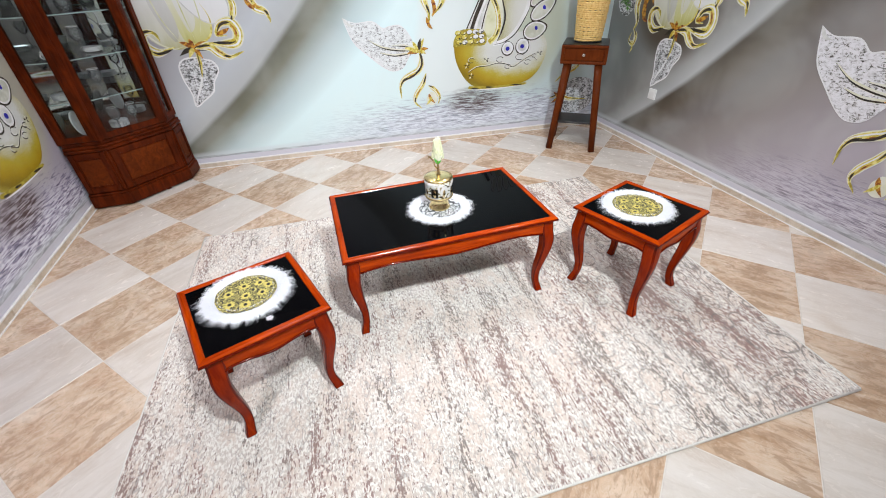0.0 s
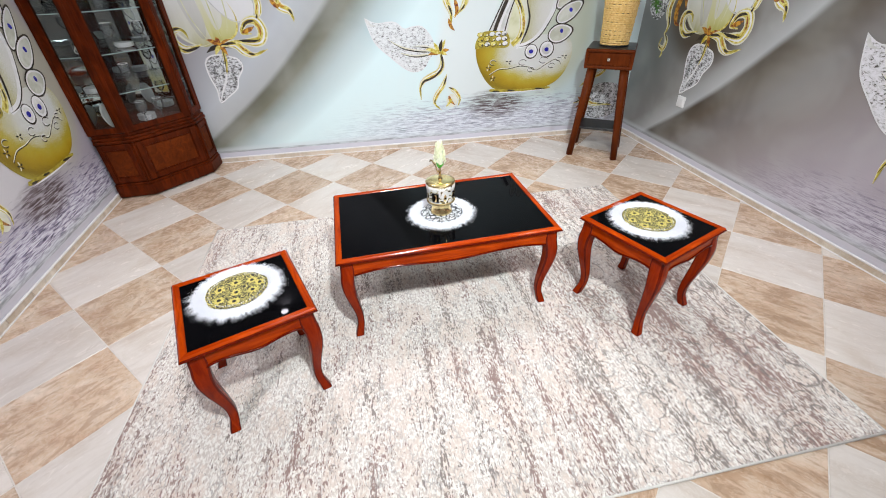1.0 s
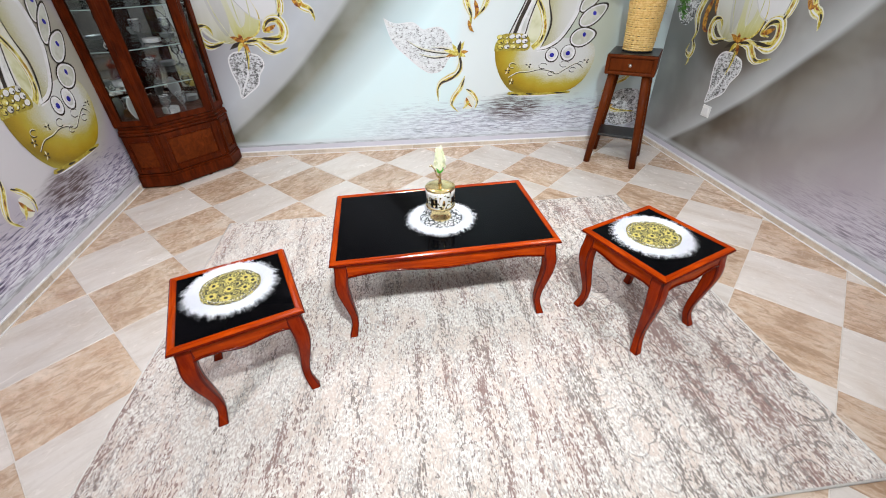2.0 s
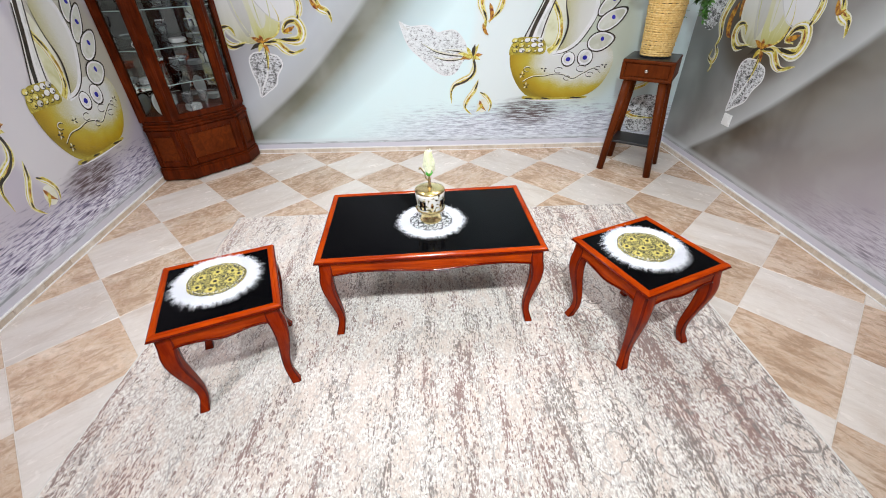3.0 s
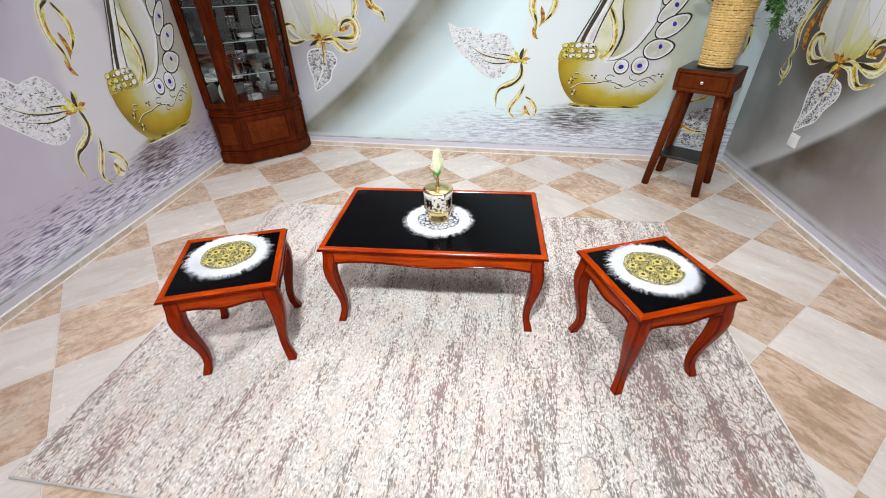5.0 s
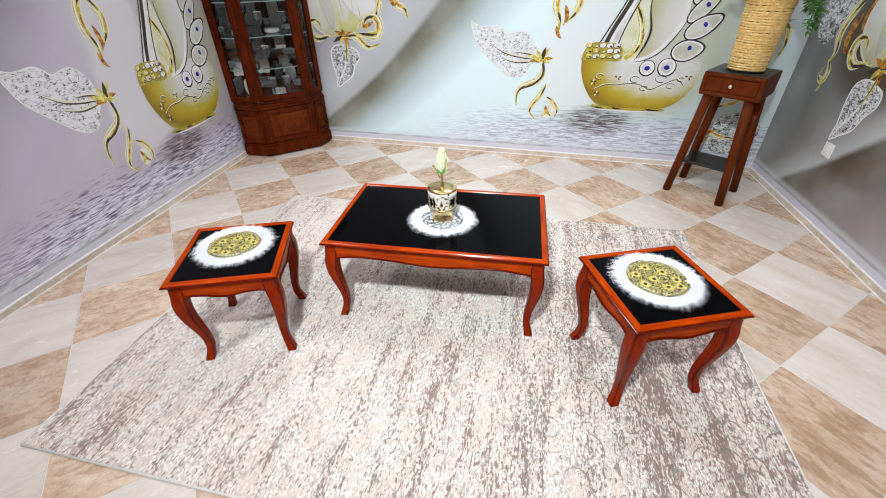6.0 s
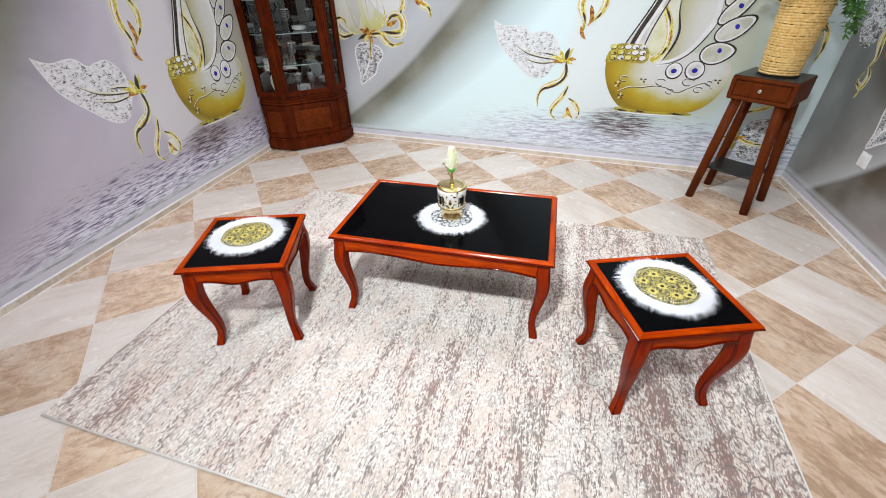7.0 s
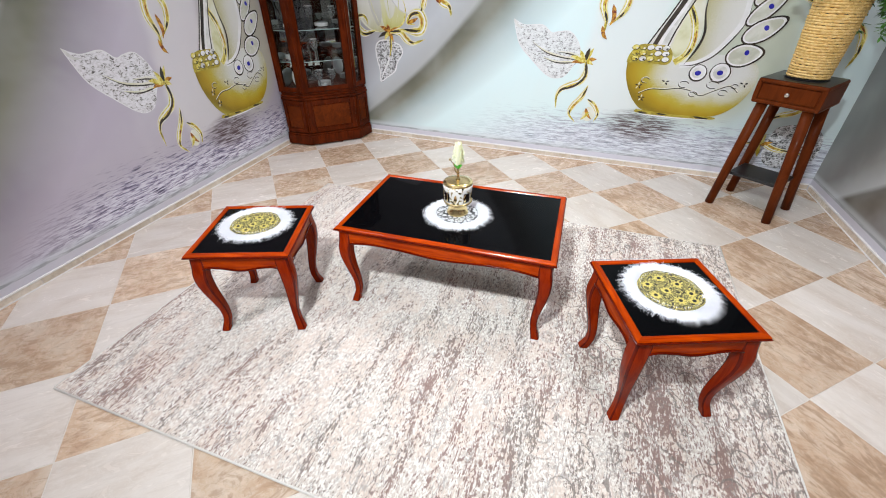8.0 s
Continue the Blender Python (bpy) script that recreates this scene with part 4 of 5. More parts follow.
def vessel_ink(k, gilt=0.0):
    """Gold at the rim and foot of the swan-shaped vessel, stippled silver in its middle."""
    q = Mat("gold_and_silver_vessel_ink", 0.36)
    o = q.xyz(q.coord((1 / k, 1, 1)))
    a = q.math("DIVIDE", q.math("SUBTRACT", o[0], 1.31), 0.50)
    b = q.math("DIVIDE", q.math("SUBTRACT", o[2], 0.80), 0.31)
    d = q.math("ADD", q.math("MULTIPLY", a, a), q.math("MULTIPLY", b, b))
    grain = q.math("MULTIPLY", q.math("SUBTRACT", q.noise(q.coord((230 / k, 1, 230)), 1.0, 2), 0.5), 0.75)
    soft = q.math("MULTIPLY", q.math("SUBTRACT", q.noise(q.coord(), 6, 3), 0.5), 0.5)
    f = q.math("ADD", q.math("ADD", d, gilt), q.math("ADD", grain, soft))
    q.color(q.ramp(q.math("DIVIDE", f, 2.0), [(0.12, (0.66, 0.67, 0.64)), (0.25, (0.55, 0.53, 0.34)), (0.36, (0.47, 0.38, 0.04)), (0.54, (0.4, 0.265, 0.008)), (0.72, (0.22, 0.145, 0.004)), (0.95, (0.44, 0.38, 0.05))]))
    return q.m


def wing_ink(k):
    q = Mat("stippled_wing_ink", 0.36)
    o = q.xyz(q.coord((1 / k, 1, 1)))
    grain = q.math("MULTIPLY", q.math("SUBTRACT", q.noise(q.coord((170 / k, 1, 170)), 1.0, 2), 0.5), 0.35)
    f = q.math("ADD", q.math("SUBTRACT", o[0], 1.16), grain)
    q.color(q.ramp(q.math("DIVIDE", q.math("ADD", f, 0.1), 0.4), [(0.12, (0.36, 0.34, 0.16)), (0.34, (0.5, 0.48, 0.28)), (0.55, (0.63, 0.63, 0.57)), (0.9, (0.72, 0.72, 0.7))]))
    return q.m


class Print:
    """Lays flat ink shapes on one wall; u runs along the wall, v is the height."""

    def __init__(self, wall_ob, k):
        self.wall, self.k, self.layer, self.motif = wall_ob, k, 0, None

    def _put(self, name, bm, mat):
        ob = part(name, bm, mat, self.motif or self.wall)
        return ob

    def start(self, name, pts, mat, label, n=5):
        self.motif = None
        self.layer += 1
        ob = self.shape(pts, mat, n, name)
        ob["label"] = label
        self.motif = ob

    def depth(self):
        self.layer += 1
        return -0.0004 - 0.00003 * self.layer

    def shape(self, pts, mat, n=5, name="print_shape"):
        y = self.depth()
        line = smooth_line([(a, b, 0) for a, b in pts + pts[:1]], n)[:-1] if n > 1 else [Vector((a, b, 0)) for a, b in pts]
        bm = bmesh.new()
        f = bm.faces.new([bm.verts.new((p.x * self.k, y, p.y)) for p in line])
        f.normal_update()
        if f.normal.y > 0:
            f.normal_flip()
        bmesh.ops.triangulate(bm, faces=bm.faces)
        return self._put(name, bm, mat)

    def disc(self, u, v, ru, rv, mat, turn=0.0, n=20, pointed=0.0):
        c, s = math.cos(radians(turn)), math.sin(radians(turn))
        pts = []
        for i in range(n):
            a = math.tau * i / n
            x, z = ru * math.cos(a) * (1 + pointed * max(0, math.cos(a)) ** 3), rv * math.sin(a)
            pts.append((u + x * c - z * s, v + x * s + z * c))
        return self.shape(pts, mat, 1)

    def stroke(self, pts, w, mat, taper=True, shift=0.0, n=6, name="print_stroke"):
        y = self.depth()
        line = smooth_line([(a, b, 0) for a, b in pts], n)
        bm = bmesh.new()
        rows = []
        m = len(line)
        for i, p in enumerate(line):
            d = (line[min(i + 1, m - 1)] - line[max(i - 1, 0)]).normalized()
            t = i / (m - 1)
            ww = w * (max(0.12, min(1.0, 4.5 * t, 2.2 * (1 - t))) if taper else 1.0) / 2
            nrm = Vector((-d.y, d.x, 0))
            a, b = p + nrm * (ww + shift), p - nrm * (ww - shift)
            rows.append((bm.verts.new((a.x * self.k, y, a.y)), bm.verts.new((b.x * self.k, y, b.y))))
        for a, b in zip(rows, rows[1:]):
            bm.faces.new((a[0], a[1], b[1], b[0]))
        bm.normal_update()
        for f in bm.faces:
            if f.normal.y > 0:
                f.normal_flip()
        return self._put(name, bm, mat)

    def tube(self, pts, w, taper=True):
        """A shiny gold cord as it is printed: pale rim, gold body, broken dark core, bright line."""
        w *= 1.15
        self.stroke(pts, w * 1.4, INK_CREAM, taper)
        self.stroke(pts, w * 1.05, INK_GOLD, taper)
        line = [(p.x, p.y) for p in smooth_line([(a, b, 0) for a, b in pts], 5)]
        n = len(line)
        for a, b, ink_here, width, shift in ((0.06, 0.36, INK_DARK, 0.36, 0.14), (0.58, 0.84, INK_DARK, 0.32, 0.12), (0.36, 0.62, INK_AMBER, 0.26, 0.26), (0.8, 0.97, INK_OLIVE, 0.3, 0.1), (0.1, 0.9, INK_WHITE, 0.24, -0.22)):
            piece = line[int(a * n):max(int(b * n), int(a * n) + 3)]
            if len(piece) > 2:
                self.stroke(piece, w * width, ink_here, True, w * shift, 2)


def print_swan(p, gilt=0.0):
    k = p.k
    p.start("print_swan_vessel", [(0.741, 0.85), (0.75, 0.74), (0.79, 0.63), (0.86, 0.53), (0.953, 0.473), (1.18, 0.462), (1.42, 0.476), (1.545, 0.558), (1.61, 0.68), (1.618, 0.78), (1.575, 0.86),
                                  (1.45, 0.9), (1.25, 0.9), (1.08, 0.87), (0.98, 0.88)], vessel_ink(k, gilt), "printed gold and silver swan-shaped vessel")
    # foot ring
    p.shape([(0.885, 0.482), (1.15, 0.464), (1.42, 0.472), (1.42, 0.45), (1.15, 0.441), (0.89, 0.455)], INK_OLIVE, 3)
    for u0, u1 in ((0.9, 0.98), (1.04, 1.12), (1.3, 1.41)):
        p.stroke([(u0, 0.462), ((u0 + u1) / 2, 0.457), (u1, 0.456)], 0.014, INK_DARK)
    p.stroke([(0.9, 0.446), (1.15, 0.44), (1.43, 0.45)], 0.01, INK_WHITE)
    # opening between neck and wing
    p.shape([(0.99, 0.92), (1.02, 1.08), (1.07, 1.24), (1.12, 1.3), (1.17, 1.15), (1.18, 1.0), (1.13, 0.84), (1.06, 0.84)], INK_CREAM)
    p.shape([(1.02, 0.9), (1.03, 1.02), (1.07, 1.14), (1.11, 1.05), (1.12, 0.95), (1.09, 0.86)], INK_GREEN)
    p.tube([(1.06, 1.2), (1.12, 1.1), (1.145, 0.98), (1.12, 0.89), (1.06, 0.835)], 0.035, False)
    # wing
    p.shape([(1.12, 0.82), (1.17, 0.9), (1.2, 1.02), (1.17, 1.16), (1.16, 1.3), (1.22, 1.38), (1.36, 1.36), (1.41, 1.2), (1.38, 1.05), (1.33, 0.93), (1.25, 0.85)], wing_ink(k))
    p.stroke([(1.1, 0.82), (1.2, 0.84), (1.29, 0.9), (1.36, 1.0), (1.41, 1.12), (1.4, 1.28), (1.34, 1.38)], 0.035, INK_WHITE, False)
    p.stroke([(1.1, 0.815), (1.2, 0.83), (1.3, 0.89), (1.38, 1.0), (1.43, 1.12), (1.42, 1.28)], 0.009, INK_DARK)
    p.stroke([(1.13, 0.83), (1.18, 0.93), (1.2, 1.04), (1.165, 1.18), (1.16, 1.34)], 0.016, INK_DARK)
    for u, v, t in ((1.17, 1.46, 96), (1.235, 1.475, 88), (1.3, 1.465, 80), (1.36, 1.44, 72)):
        p.disc(u, v, 0.1, 0.034, INK_DARK, t, 24)
        p.disc(u, v, 0.094, 0.03, INK_WHITE, t, 24)
        p.disc(u, v - 0.005, 0.075, 0.019, INK_PEARL, t, 24)
    # neck
    p.shape([(0.84, 0.92), (0.9, 1.04), (0.97, 1.18), (1.03, 1.32), (1.08, 1.42), (1.16, 1.4), (1.1, 1.26), (1.03, 1.1), (0.99, 0.92)], INK_SILVER)
    p.stroke([(0.895, 0.93), (0.935, 1.04), (1.0, 1.18), (1.06, 1.32), (1.11, 1.42)], 0.03, INK_DARK, False)
    p.stroke([(0.84, 0.92), (0.9, 1.04), (0.97, 1.18), (1.04, 1.34)], 0.01, INK_DARK, False)
    p.stroke([(0.985, 0.92), (1.02, 1.06), (1.08, 1.22), (1.14, 1.36)], 0.01, INK_DARK, False)
    p.stroke([(0.93, 0.93), (0.965, 1.04), (1.03, 1.18), (1.09, 1.32)], 0.018, INK_WHITE, False)
    # beaded collar
    p.shape([(0.735, 0.82), (0.745, 0.88), (0.8, 0.945), (0.9, 0.95), (1.0, 0.94), (1.04, 0.88), (1.02, 0.82), (0.9, 0.82)], INK_OLIVE, 3)
    r = random.Random(8)
    for row in range(3):
        for col in range(5):
            u, v = 0.778 + col * 0.052 + row * 0.006, 0.927 - row * 0.038
            pick = (col * 2 + row * 3) % 5
            p.disc(u, v, 0.026, 0.0185, INK_DARK, 8)
            p.disc(u - 0.001, v + 0.002, 0.0235, 0.016, (INK_GOLD, INK_WHITE, INK_OLIVE, INK_SILVER, INK_WHITE)[pick] if col else INK_GOLD, 8)
            p.disc(u + 0.008, v - 0.004, 0.008, 0.006, INK_DARK if pick in (1, 3) else INK_CREAM, 8)
    # feathers with dark rims and blue marks
    for u, v, a, b, t in ((1.50, 1.30, 0.1, 0.045, 60), (1.515, 1.185, 0.115, 0.045, 48), (1.535, 1.06, 0.105, 0.058, 33), (1.475, 0.905, 0.09, 0.066, 12)):
        p.disc(u, v, a + 0.012, b + 0.012, INK_DARK, t, 28, 0.3)
        p.disc(u, v, a + 0.002, b + 0.002, INK_WHITE, t, 28, 0.28)
        p.disc(u, v, a - 0.009, b - 0.009, INK_PEARL, t, 28, 0.26)
        p.disc(u + 0.022, v + 0.02, 0.014, 0.017, INK_BLUE, t)
    for u, v, rr in ((1.238, 0.775, 0.052), (1.378, 0.785, 0.06)):
        p.disc(u, v, rr + 0.008, rr + 0.008, INK_DARK)
        p.disc(u, v + 0.003, rr, rr, INK_WHITE)
        p.disc(u, v + 0.003, rr * 0.72, rr * 0.72, INK_SILVER)
        p.disc(u, v, 0.02, 0.017, INK_BLUE)
    # engraved vine
    vine = [(0.87, 0.6), (0.95, 0.64), (1.05, 0.645), (1.14, 0.66), (1.22, 0.65), (1.3, 0.62), (1.38, 0.66), (1.47, 0.7), (1.53, 0.66)]
    p.stroke(vine, 0.005, INK_DARK, False)
    p.stroke([(a, b + 0.006) for a, b in vine], 0.005, INK_CREAM, False)
    for c, rr in (((1.17, 0.69), 0.035), ((1.25, 0.625), 0.028), ((1.36, 0.7), 0.04), ((1.44, 0.65), 0.03), ((1.5, 0.7), 0.022), ((0.9, 0.7), 0.03)):
        loop = [(c[0] + rr * math.cos(a), c[1] + rr * 0.65 * math.sin(a)) for a in [0.4 + i * 0.8 for i in range(7)]]
        p.stroke(loop, 0.005, INK_DARK, False)
        p.stroke([(a + 0.002, b + 0.006) for a, b in loop], 0.004, INK_WHITE)
    for u, v in ((0.9, 0.57), (1.04, 0.7), (1.55, 0.72), (0.86, 0.66)):
        for q in range(5):
            a = math.tau * q / 5 + 0.3
            p.disc(u + 0.016 * math.cos(a), v + 0.016 * math.sin(a), 0.011, 0.005, INK_CREAM if q % 2 else INK_DARK, math.degrees(a), 8)


INK_CRYSTAL_GREY = crystal_ink("grey_crystal_print_ink", [(0.38, (0.05, 0.045, 0.04)), (0.42, (0.3, 0.29, 0.28)), (0.455, (0.62, 0.61, 0.62)), (0.56, (0.78, 0.77, 0.8))])


def print_leaf(p, crystal=INK_CRYSTAL_PALE):
    p.start("print_crystal_leaf", [(-0.172, 1.092), (-0.08, 1.05), (0.06, 1.052), (0.14, 1.0), (0.2, 1.01), (0.29, 1.01), (0.37, 0.92), (0.385, 0.83), (0.34, 0.76), (0.283, 0.683), (0.2, 0.665), (0.12, 0.7),
                                   (0.014, 0.79), (-0.1, 0.9), (-0.15, 1.02)], crystal, "printed crystal leaf with golden stem and bud")
    rim = [(-0.172, 1.092), (-0.08, 1.05), (0.06, 1.052), (0.14, 1.0), (0.2, 1.01), (0.29, 1.01), (0.37, 0.92), (0.385, 0.83)]
    p.stroke(rim, 0.008, INK_WHITE)
    p.stroke([(-0.172, 1.092), (-0.15, 1.02), (-0.1, 0.9), (0.014, 0.79), (0.12, 0.7), (0.2, 0.665), (0.283, 0.683)], 0.008, INK_WHITE)
    for pts in ([(0.38, 0.82), (0.25, 0.83), (0.12, 0.86), (0.0, 0.93)], [(0.36, 0.8), (0.22, 0.79), (0.1, 0.82)], [(0.39, 0.84), (0.3, 0.86), (0.2, 0.87)]):
        p.stroke(pts, 0.022, INK_CREAM)
        p.stroke(pts, 0.009, INK_DARK, True, 0.005)
    p.stroke([(-0.172, 1.092), (-0.13, 1.04), (-0.08, 1.03)], 0.02, INK_SILVER)
    # blossom
    for t, L, mat in ((10, 0.09, INK_AMBER), (60, 0.11, INK_GOLD), (75, 0.1, INK_DARK), (120, 0.09, INK_GOLD), (190, 0.1, INK_AMBER), (165, 0.12, INK_GOLD), (-20, 0.07, INK_GOLD)):
        a = radians(t)
        p.stroke([(0.425, 0.8), (0.425 + 0.55 * L * math.cos(a), 0.815 + 0.5 * L * math.sin(a)), (0.425 + L * math.cos(a), 0.81 + L * math.sin(a))], 0.03, mat)
    p.tube([(0.43, 0.82), (0.448, 0.73), (0.42, 0.66), (0.35, 0.625), (0.275, 0.585), (0.245, 0.52), (0.25, 0.43)], 0.036)
    p.stroke([(0.43, 0.8), (0.45, 0.7), (0.38, 0.62), (0.27, 0.57), (0.24, 0.48)], 0.016, INK_DARK)
    # bud
    p.shape([(0.51, 0.46), (0.48, 0.41), (0.49, 0.36), (0.53, 0.345), (0.57, 0.37), (0.575, 0.42), (0.545, 0.46)], INK_CREAM)
    p.tube([(0.485, 0.63), (0.45, 0.54), (0.39, 0.46), (0.37, 0.39), (0.43, 0.325)], 0.03)
    p.tube([(0.5, 0.52), (0.56, 0.48), (0.6, 0.41), (0.58, 0.35)], 0.026)
    p.stroke([(0.5, 0.45), (0.52, 0.4), (0.56, 0.36)], 0.025, INK_AMBER)
    p.stroke([(0.53, 0.42), (0.5, 0.38), (0.47, 0.35)], 0.02, INK_GOLD)
    # hanging golden loop above
    p.tube([(0.6, 1.36), (0.52, 1.32), (0.49, 1.2), (0.53, 1.09), (0.52, 1.0)], 0.04)
    p.tube([(0.6, 1.34), (0.66, 1.24), (0.63, 1.14), (0.55, 1.07)], 0.036)
    p.stroke([(0.56, 1.2), (0.58, 1.12), (0.56, 1.06)], 0.03, INK_AMBER)
    p.stroke([(0.51, 1.06), (0.53, 1.0), (0.56, 0.97)], 0.026, INK_AMBER)


def petal_ink(name, root, body, tip, lean=0.0):
    """Petal print that runs from a green-gold base to a pale tip, with fine veins."""
    q = Mat(name, 0.38)
    o = q.xyz(q.coord())
    vein = q.noise(q.coord((26, 1, 3.5)), 1.0, 3, 0.6, 0.5)
    f = q.math("ADD", q.math("ADD", o[2], q.math("MULTIPLY", o[0], lean)), q.math("MULTIPLY", q.math("SUBTRACT", vein, 0.5), 0.16))
    q.color(q.ramp(q.math("DIVIDE", q.math("SUBTRACT", f, 0.9), 0.5), [(0.05, root), (0.3, body), (0.75, tip)]))
    return q.m


PETAL_PALE = petal_ink("pale_petal_print", (0.42, 0.4, 0.16), (0.6, 0.6, 0.48), (0.72, 0.72, 0.7))
PETAL_GREEN = petal_ink("green_gold_petal_print", (0.4, 0.37, 0.06), (0.58, 0.57, 0.26), (0.68, 0.68, 0.55))
PETAL_WHITE = petal_ink("white_petal_print", (0.55, 0.54, 0.44), (0.7, 0.7, 0.68), (0.76, 0.76, 0.77))
PETAL_DUSK = petal_ink("grey_petal_print", (0.3, 0.29, 0.16), (0.5, 0.5, 0.44), (0.62, 0.62, 0.6))


def print_cluster(p):
    p.start("print_blossom", [(-1.62, 1.4), (-1.66, 1.2), (-1.58, 1.02), (-1.45, 0.95), (-1.34, 0.97), (-1.3, 1.1), (-1.36, 1.3), (-1.45, 1.42)], PETAL_PALE, "printed pale blossom with crystal pendant leaf")
    p.shape([(-1.4, 1.4), (-1.38, 1.2), (-1.35, 1.0), (-1.25, 0.985), (-1.16, 1.04), (-1.14, 1.15), (-1.2, 1.3), (-1.28, 1.42)], PETAL_GREEN)
    p.shape([(-1.52, 1.42), (-1.5, 1.2), (-1.42, 1.0), (-1.37, 1.1), (-1.4, 1.3), (-1.44, 1.42)], PETAL_DUSK)
    p.shape([(-1.36, 1.42), (-1.34, 1.22), (-1.3, 1.06), (-1.24, 1.12), (-1.24, 1.28), (-1.28, 1.42)], PETAL_PALE)
    p.shape([(-1.36, 1.42), (-1.3, 1.25), (-1.18, 1.13), (-1.05, 1.11), (-0.99, 1.18), (-1.0, 1.32), (-1.1, 1.44)], PETAL_WHITE)
    p.stroke([(-1.6, 1.3), (-1.64, 1.18), (-1.57, 1.03), (-1.46, 0.955), (-1.38, 0.965)], 0.014, INK_CREAM)
    p.stroke([(-1.34, 0.99), (-1.25, 0.98), (-1.16, 1.035), (-1.135, 1.14), (-1.17, 1.24)], 0.014, INK_GOLD)
    p.stroke([(-1.34, 1.36), (-1.29, 1.24), (-1.18, 1.125), (-1.06, 1.105), (-0.985, 1.18), (-1.0, 1.3)], 0.008, INK_GREY)
    for pts in ([(-1.5, 1.35), (-1.46, 1.15), (-1.38, 0.98)], [(-1.32, 1.35), (-1.3, 1.15), (-1.28, 1.0)], [(-1.2, 1.3), (-1.2, 1.15), (-1.23, 1.03)]):
        p.stroke(pts, 0.008, INK_GREEN)
    # heart-shaped pendant
    p.shape([(-1.31, 0.89), (-1.4, 0.885), (-1.46, 0.84), (-1.465, 0.74), (-1.44, 0.62), (-1.44, 0.515), (-1.36, 0.56), (-1.27, 0.62), (-1.24, 0.7), (-1.18, 0.78), (-1.2, 0.85), (-1.27, 0.875)], INK_CRYSTAL)
    p.stroke([(-1.31, 0.885), (-1.4, 0.88), (-1.455, 0.835), (-1.46, 0.74), (-1.436, 0.62), (-1.437, 0.525), (-1.36, 0.566), (-1.275, 0.625), (-1.245, 0.7), (-1.188, 0.78), (-1.205, 0.845), (-1.27, 0.87)], 0.011, INK_WHITE, False)
    p.stroke([(-1.31, 0.8), (-1.34, 0.7), (-1.4, 0.6), (-1.435, 0.53)], 0.016, INK_WHITE)
    p.stroke([(-1.3, 0.93), (-1.3, 0.84), (-1.32, 0.74)], 0.024, INK_GOLD)
    p.stroke([(-1.3, 0.93), (-1.305, 0.84), (-1.325, 0.74)], 0.008, INK_DARK)
    # golden cords and amber heart
    for t, L, mat in ((150, 0.1, INK_AMBER), (200, 0.12, INK_DARK), (20, 0.12, INK_AMBER), (-10, 0.12, INK_DARK), (100, 0.07, INK_AMBER), (-60, 0.08, INK_AMBER), (230, 0.08, INK_GOLD)):
        a = radians(t)
        p.stroke([(-1.31, 0.945), (-1.31 + 0.5 * L * math.cos(a), 0.955 + 0.5 * L * math.sin(a)), (-1.31 + L * math.cos(a), 0.945 + L * math.sin(a))], 0.032, mat)
    p.tube([(-1.3, 0.945), (-1.2, 0.955), (-1.14, 0.9), (-1.07, 0.87), (-0.96, 0.905)], 0.042)
    p.tube([(-1.2, 0.98), (-1.1, 0.965), (-1.0, 0.97), (-0.965, 1.04), (-1.0, 1.11), (-1.08, 1.1), (-1.12, 1.03), (-1.05, 1.02)], 0.05)
    p.stroke([(-1.12, 1.03), (-1.06, 1.05), (-1.02, 1.07)], 0.03, INK_AMBER)
    p.tube([(-0.98, 1.12), (-0.95, 1.22), (-0.98, 1.33)], 0.035)
    p.tube([(-0.84, 1.3), (-0.8, 1.2), (-0.73, 1.16), (-0.71, 1.09)], 0.04)
    p.stroke([(-0.86, 1.26), (-0.82, 1.2), (-0.78, 1.22)], 0.03, INK_AMBER)
    p.tube([(-1.44, 0.965), (-1.56, 0.935), (-1.63, 0.99), (-1.62, 1.06), (-1.55, 1.07), (-1.52, 1.01)], 0.045)
    p.stroke([(-1.64, 1.1), (-1.66, 1.2), (-1.62, 1.3)], 0.03, INK_AMBER)


def print_pendant(p):
    """The corner end of the print: crystal leaf under the blossom and a curled golden drop."""
    p.start("print_corner_crystal", [(-2.12, 1.3), (-2.05, 1.36), (-1.9, 1.34), (-1.82, 1.24), (-1.86, 1.1), (-1.95, 1.0), (-2.06, 1.02), (-2.12, 1.12)], INK_CRYSTAL, "printed crystal leaf with curled golden drop")
    p.tube([(-1.72, 1.3), (-1.8, 1.2), (-1.84, 1.08), (-1.8, 0.97), (-1.83, 0.9)], 0.045)
    p.tube([(-1.83, 0.92), (-1.78, 0.86), (-1.8, 0.8), (-1.86, 0.82), (-1.84, 0.88)], 0.03)
    p.stroke([(-1.81, 0.82), (-1.8, 0.76), (-1.82, 0.72)], 0.02, INK_GOLD)
    p.stroke([(-1.7, 1.2), (-1.74, 1.1), (-1.72, 1.0), (-1.66, 0.98)], 0.05, INK_AMBER)


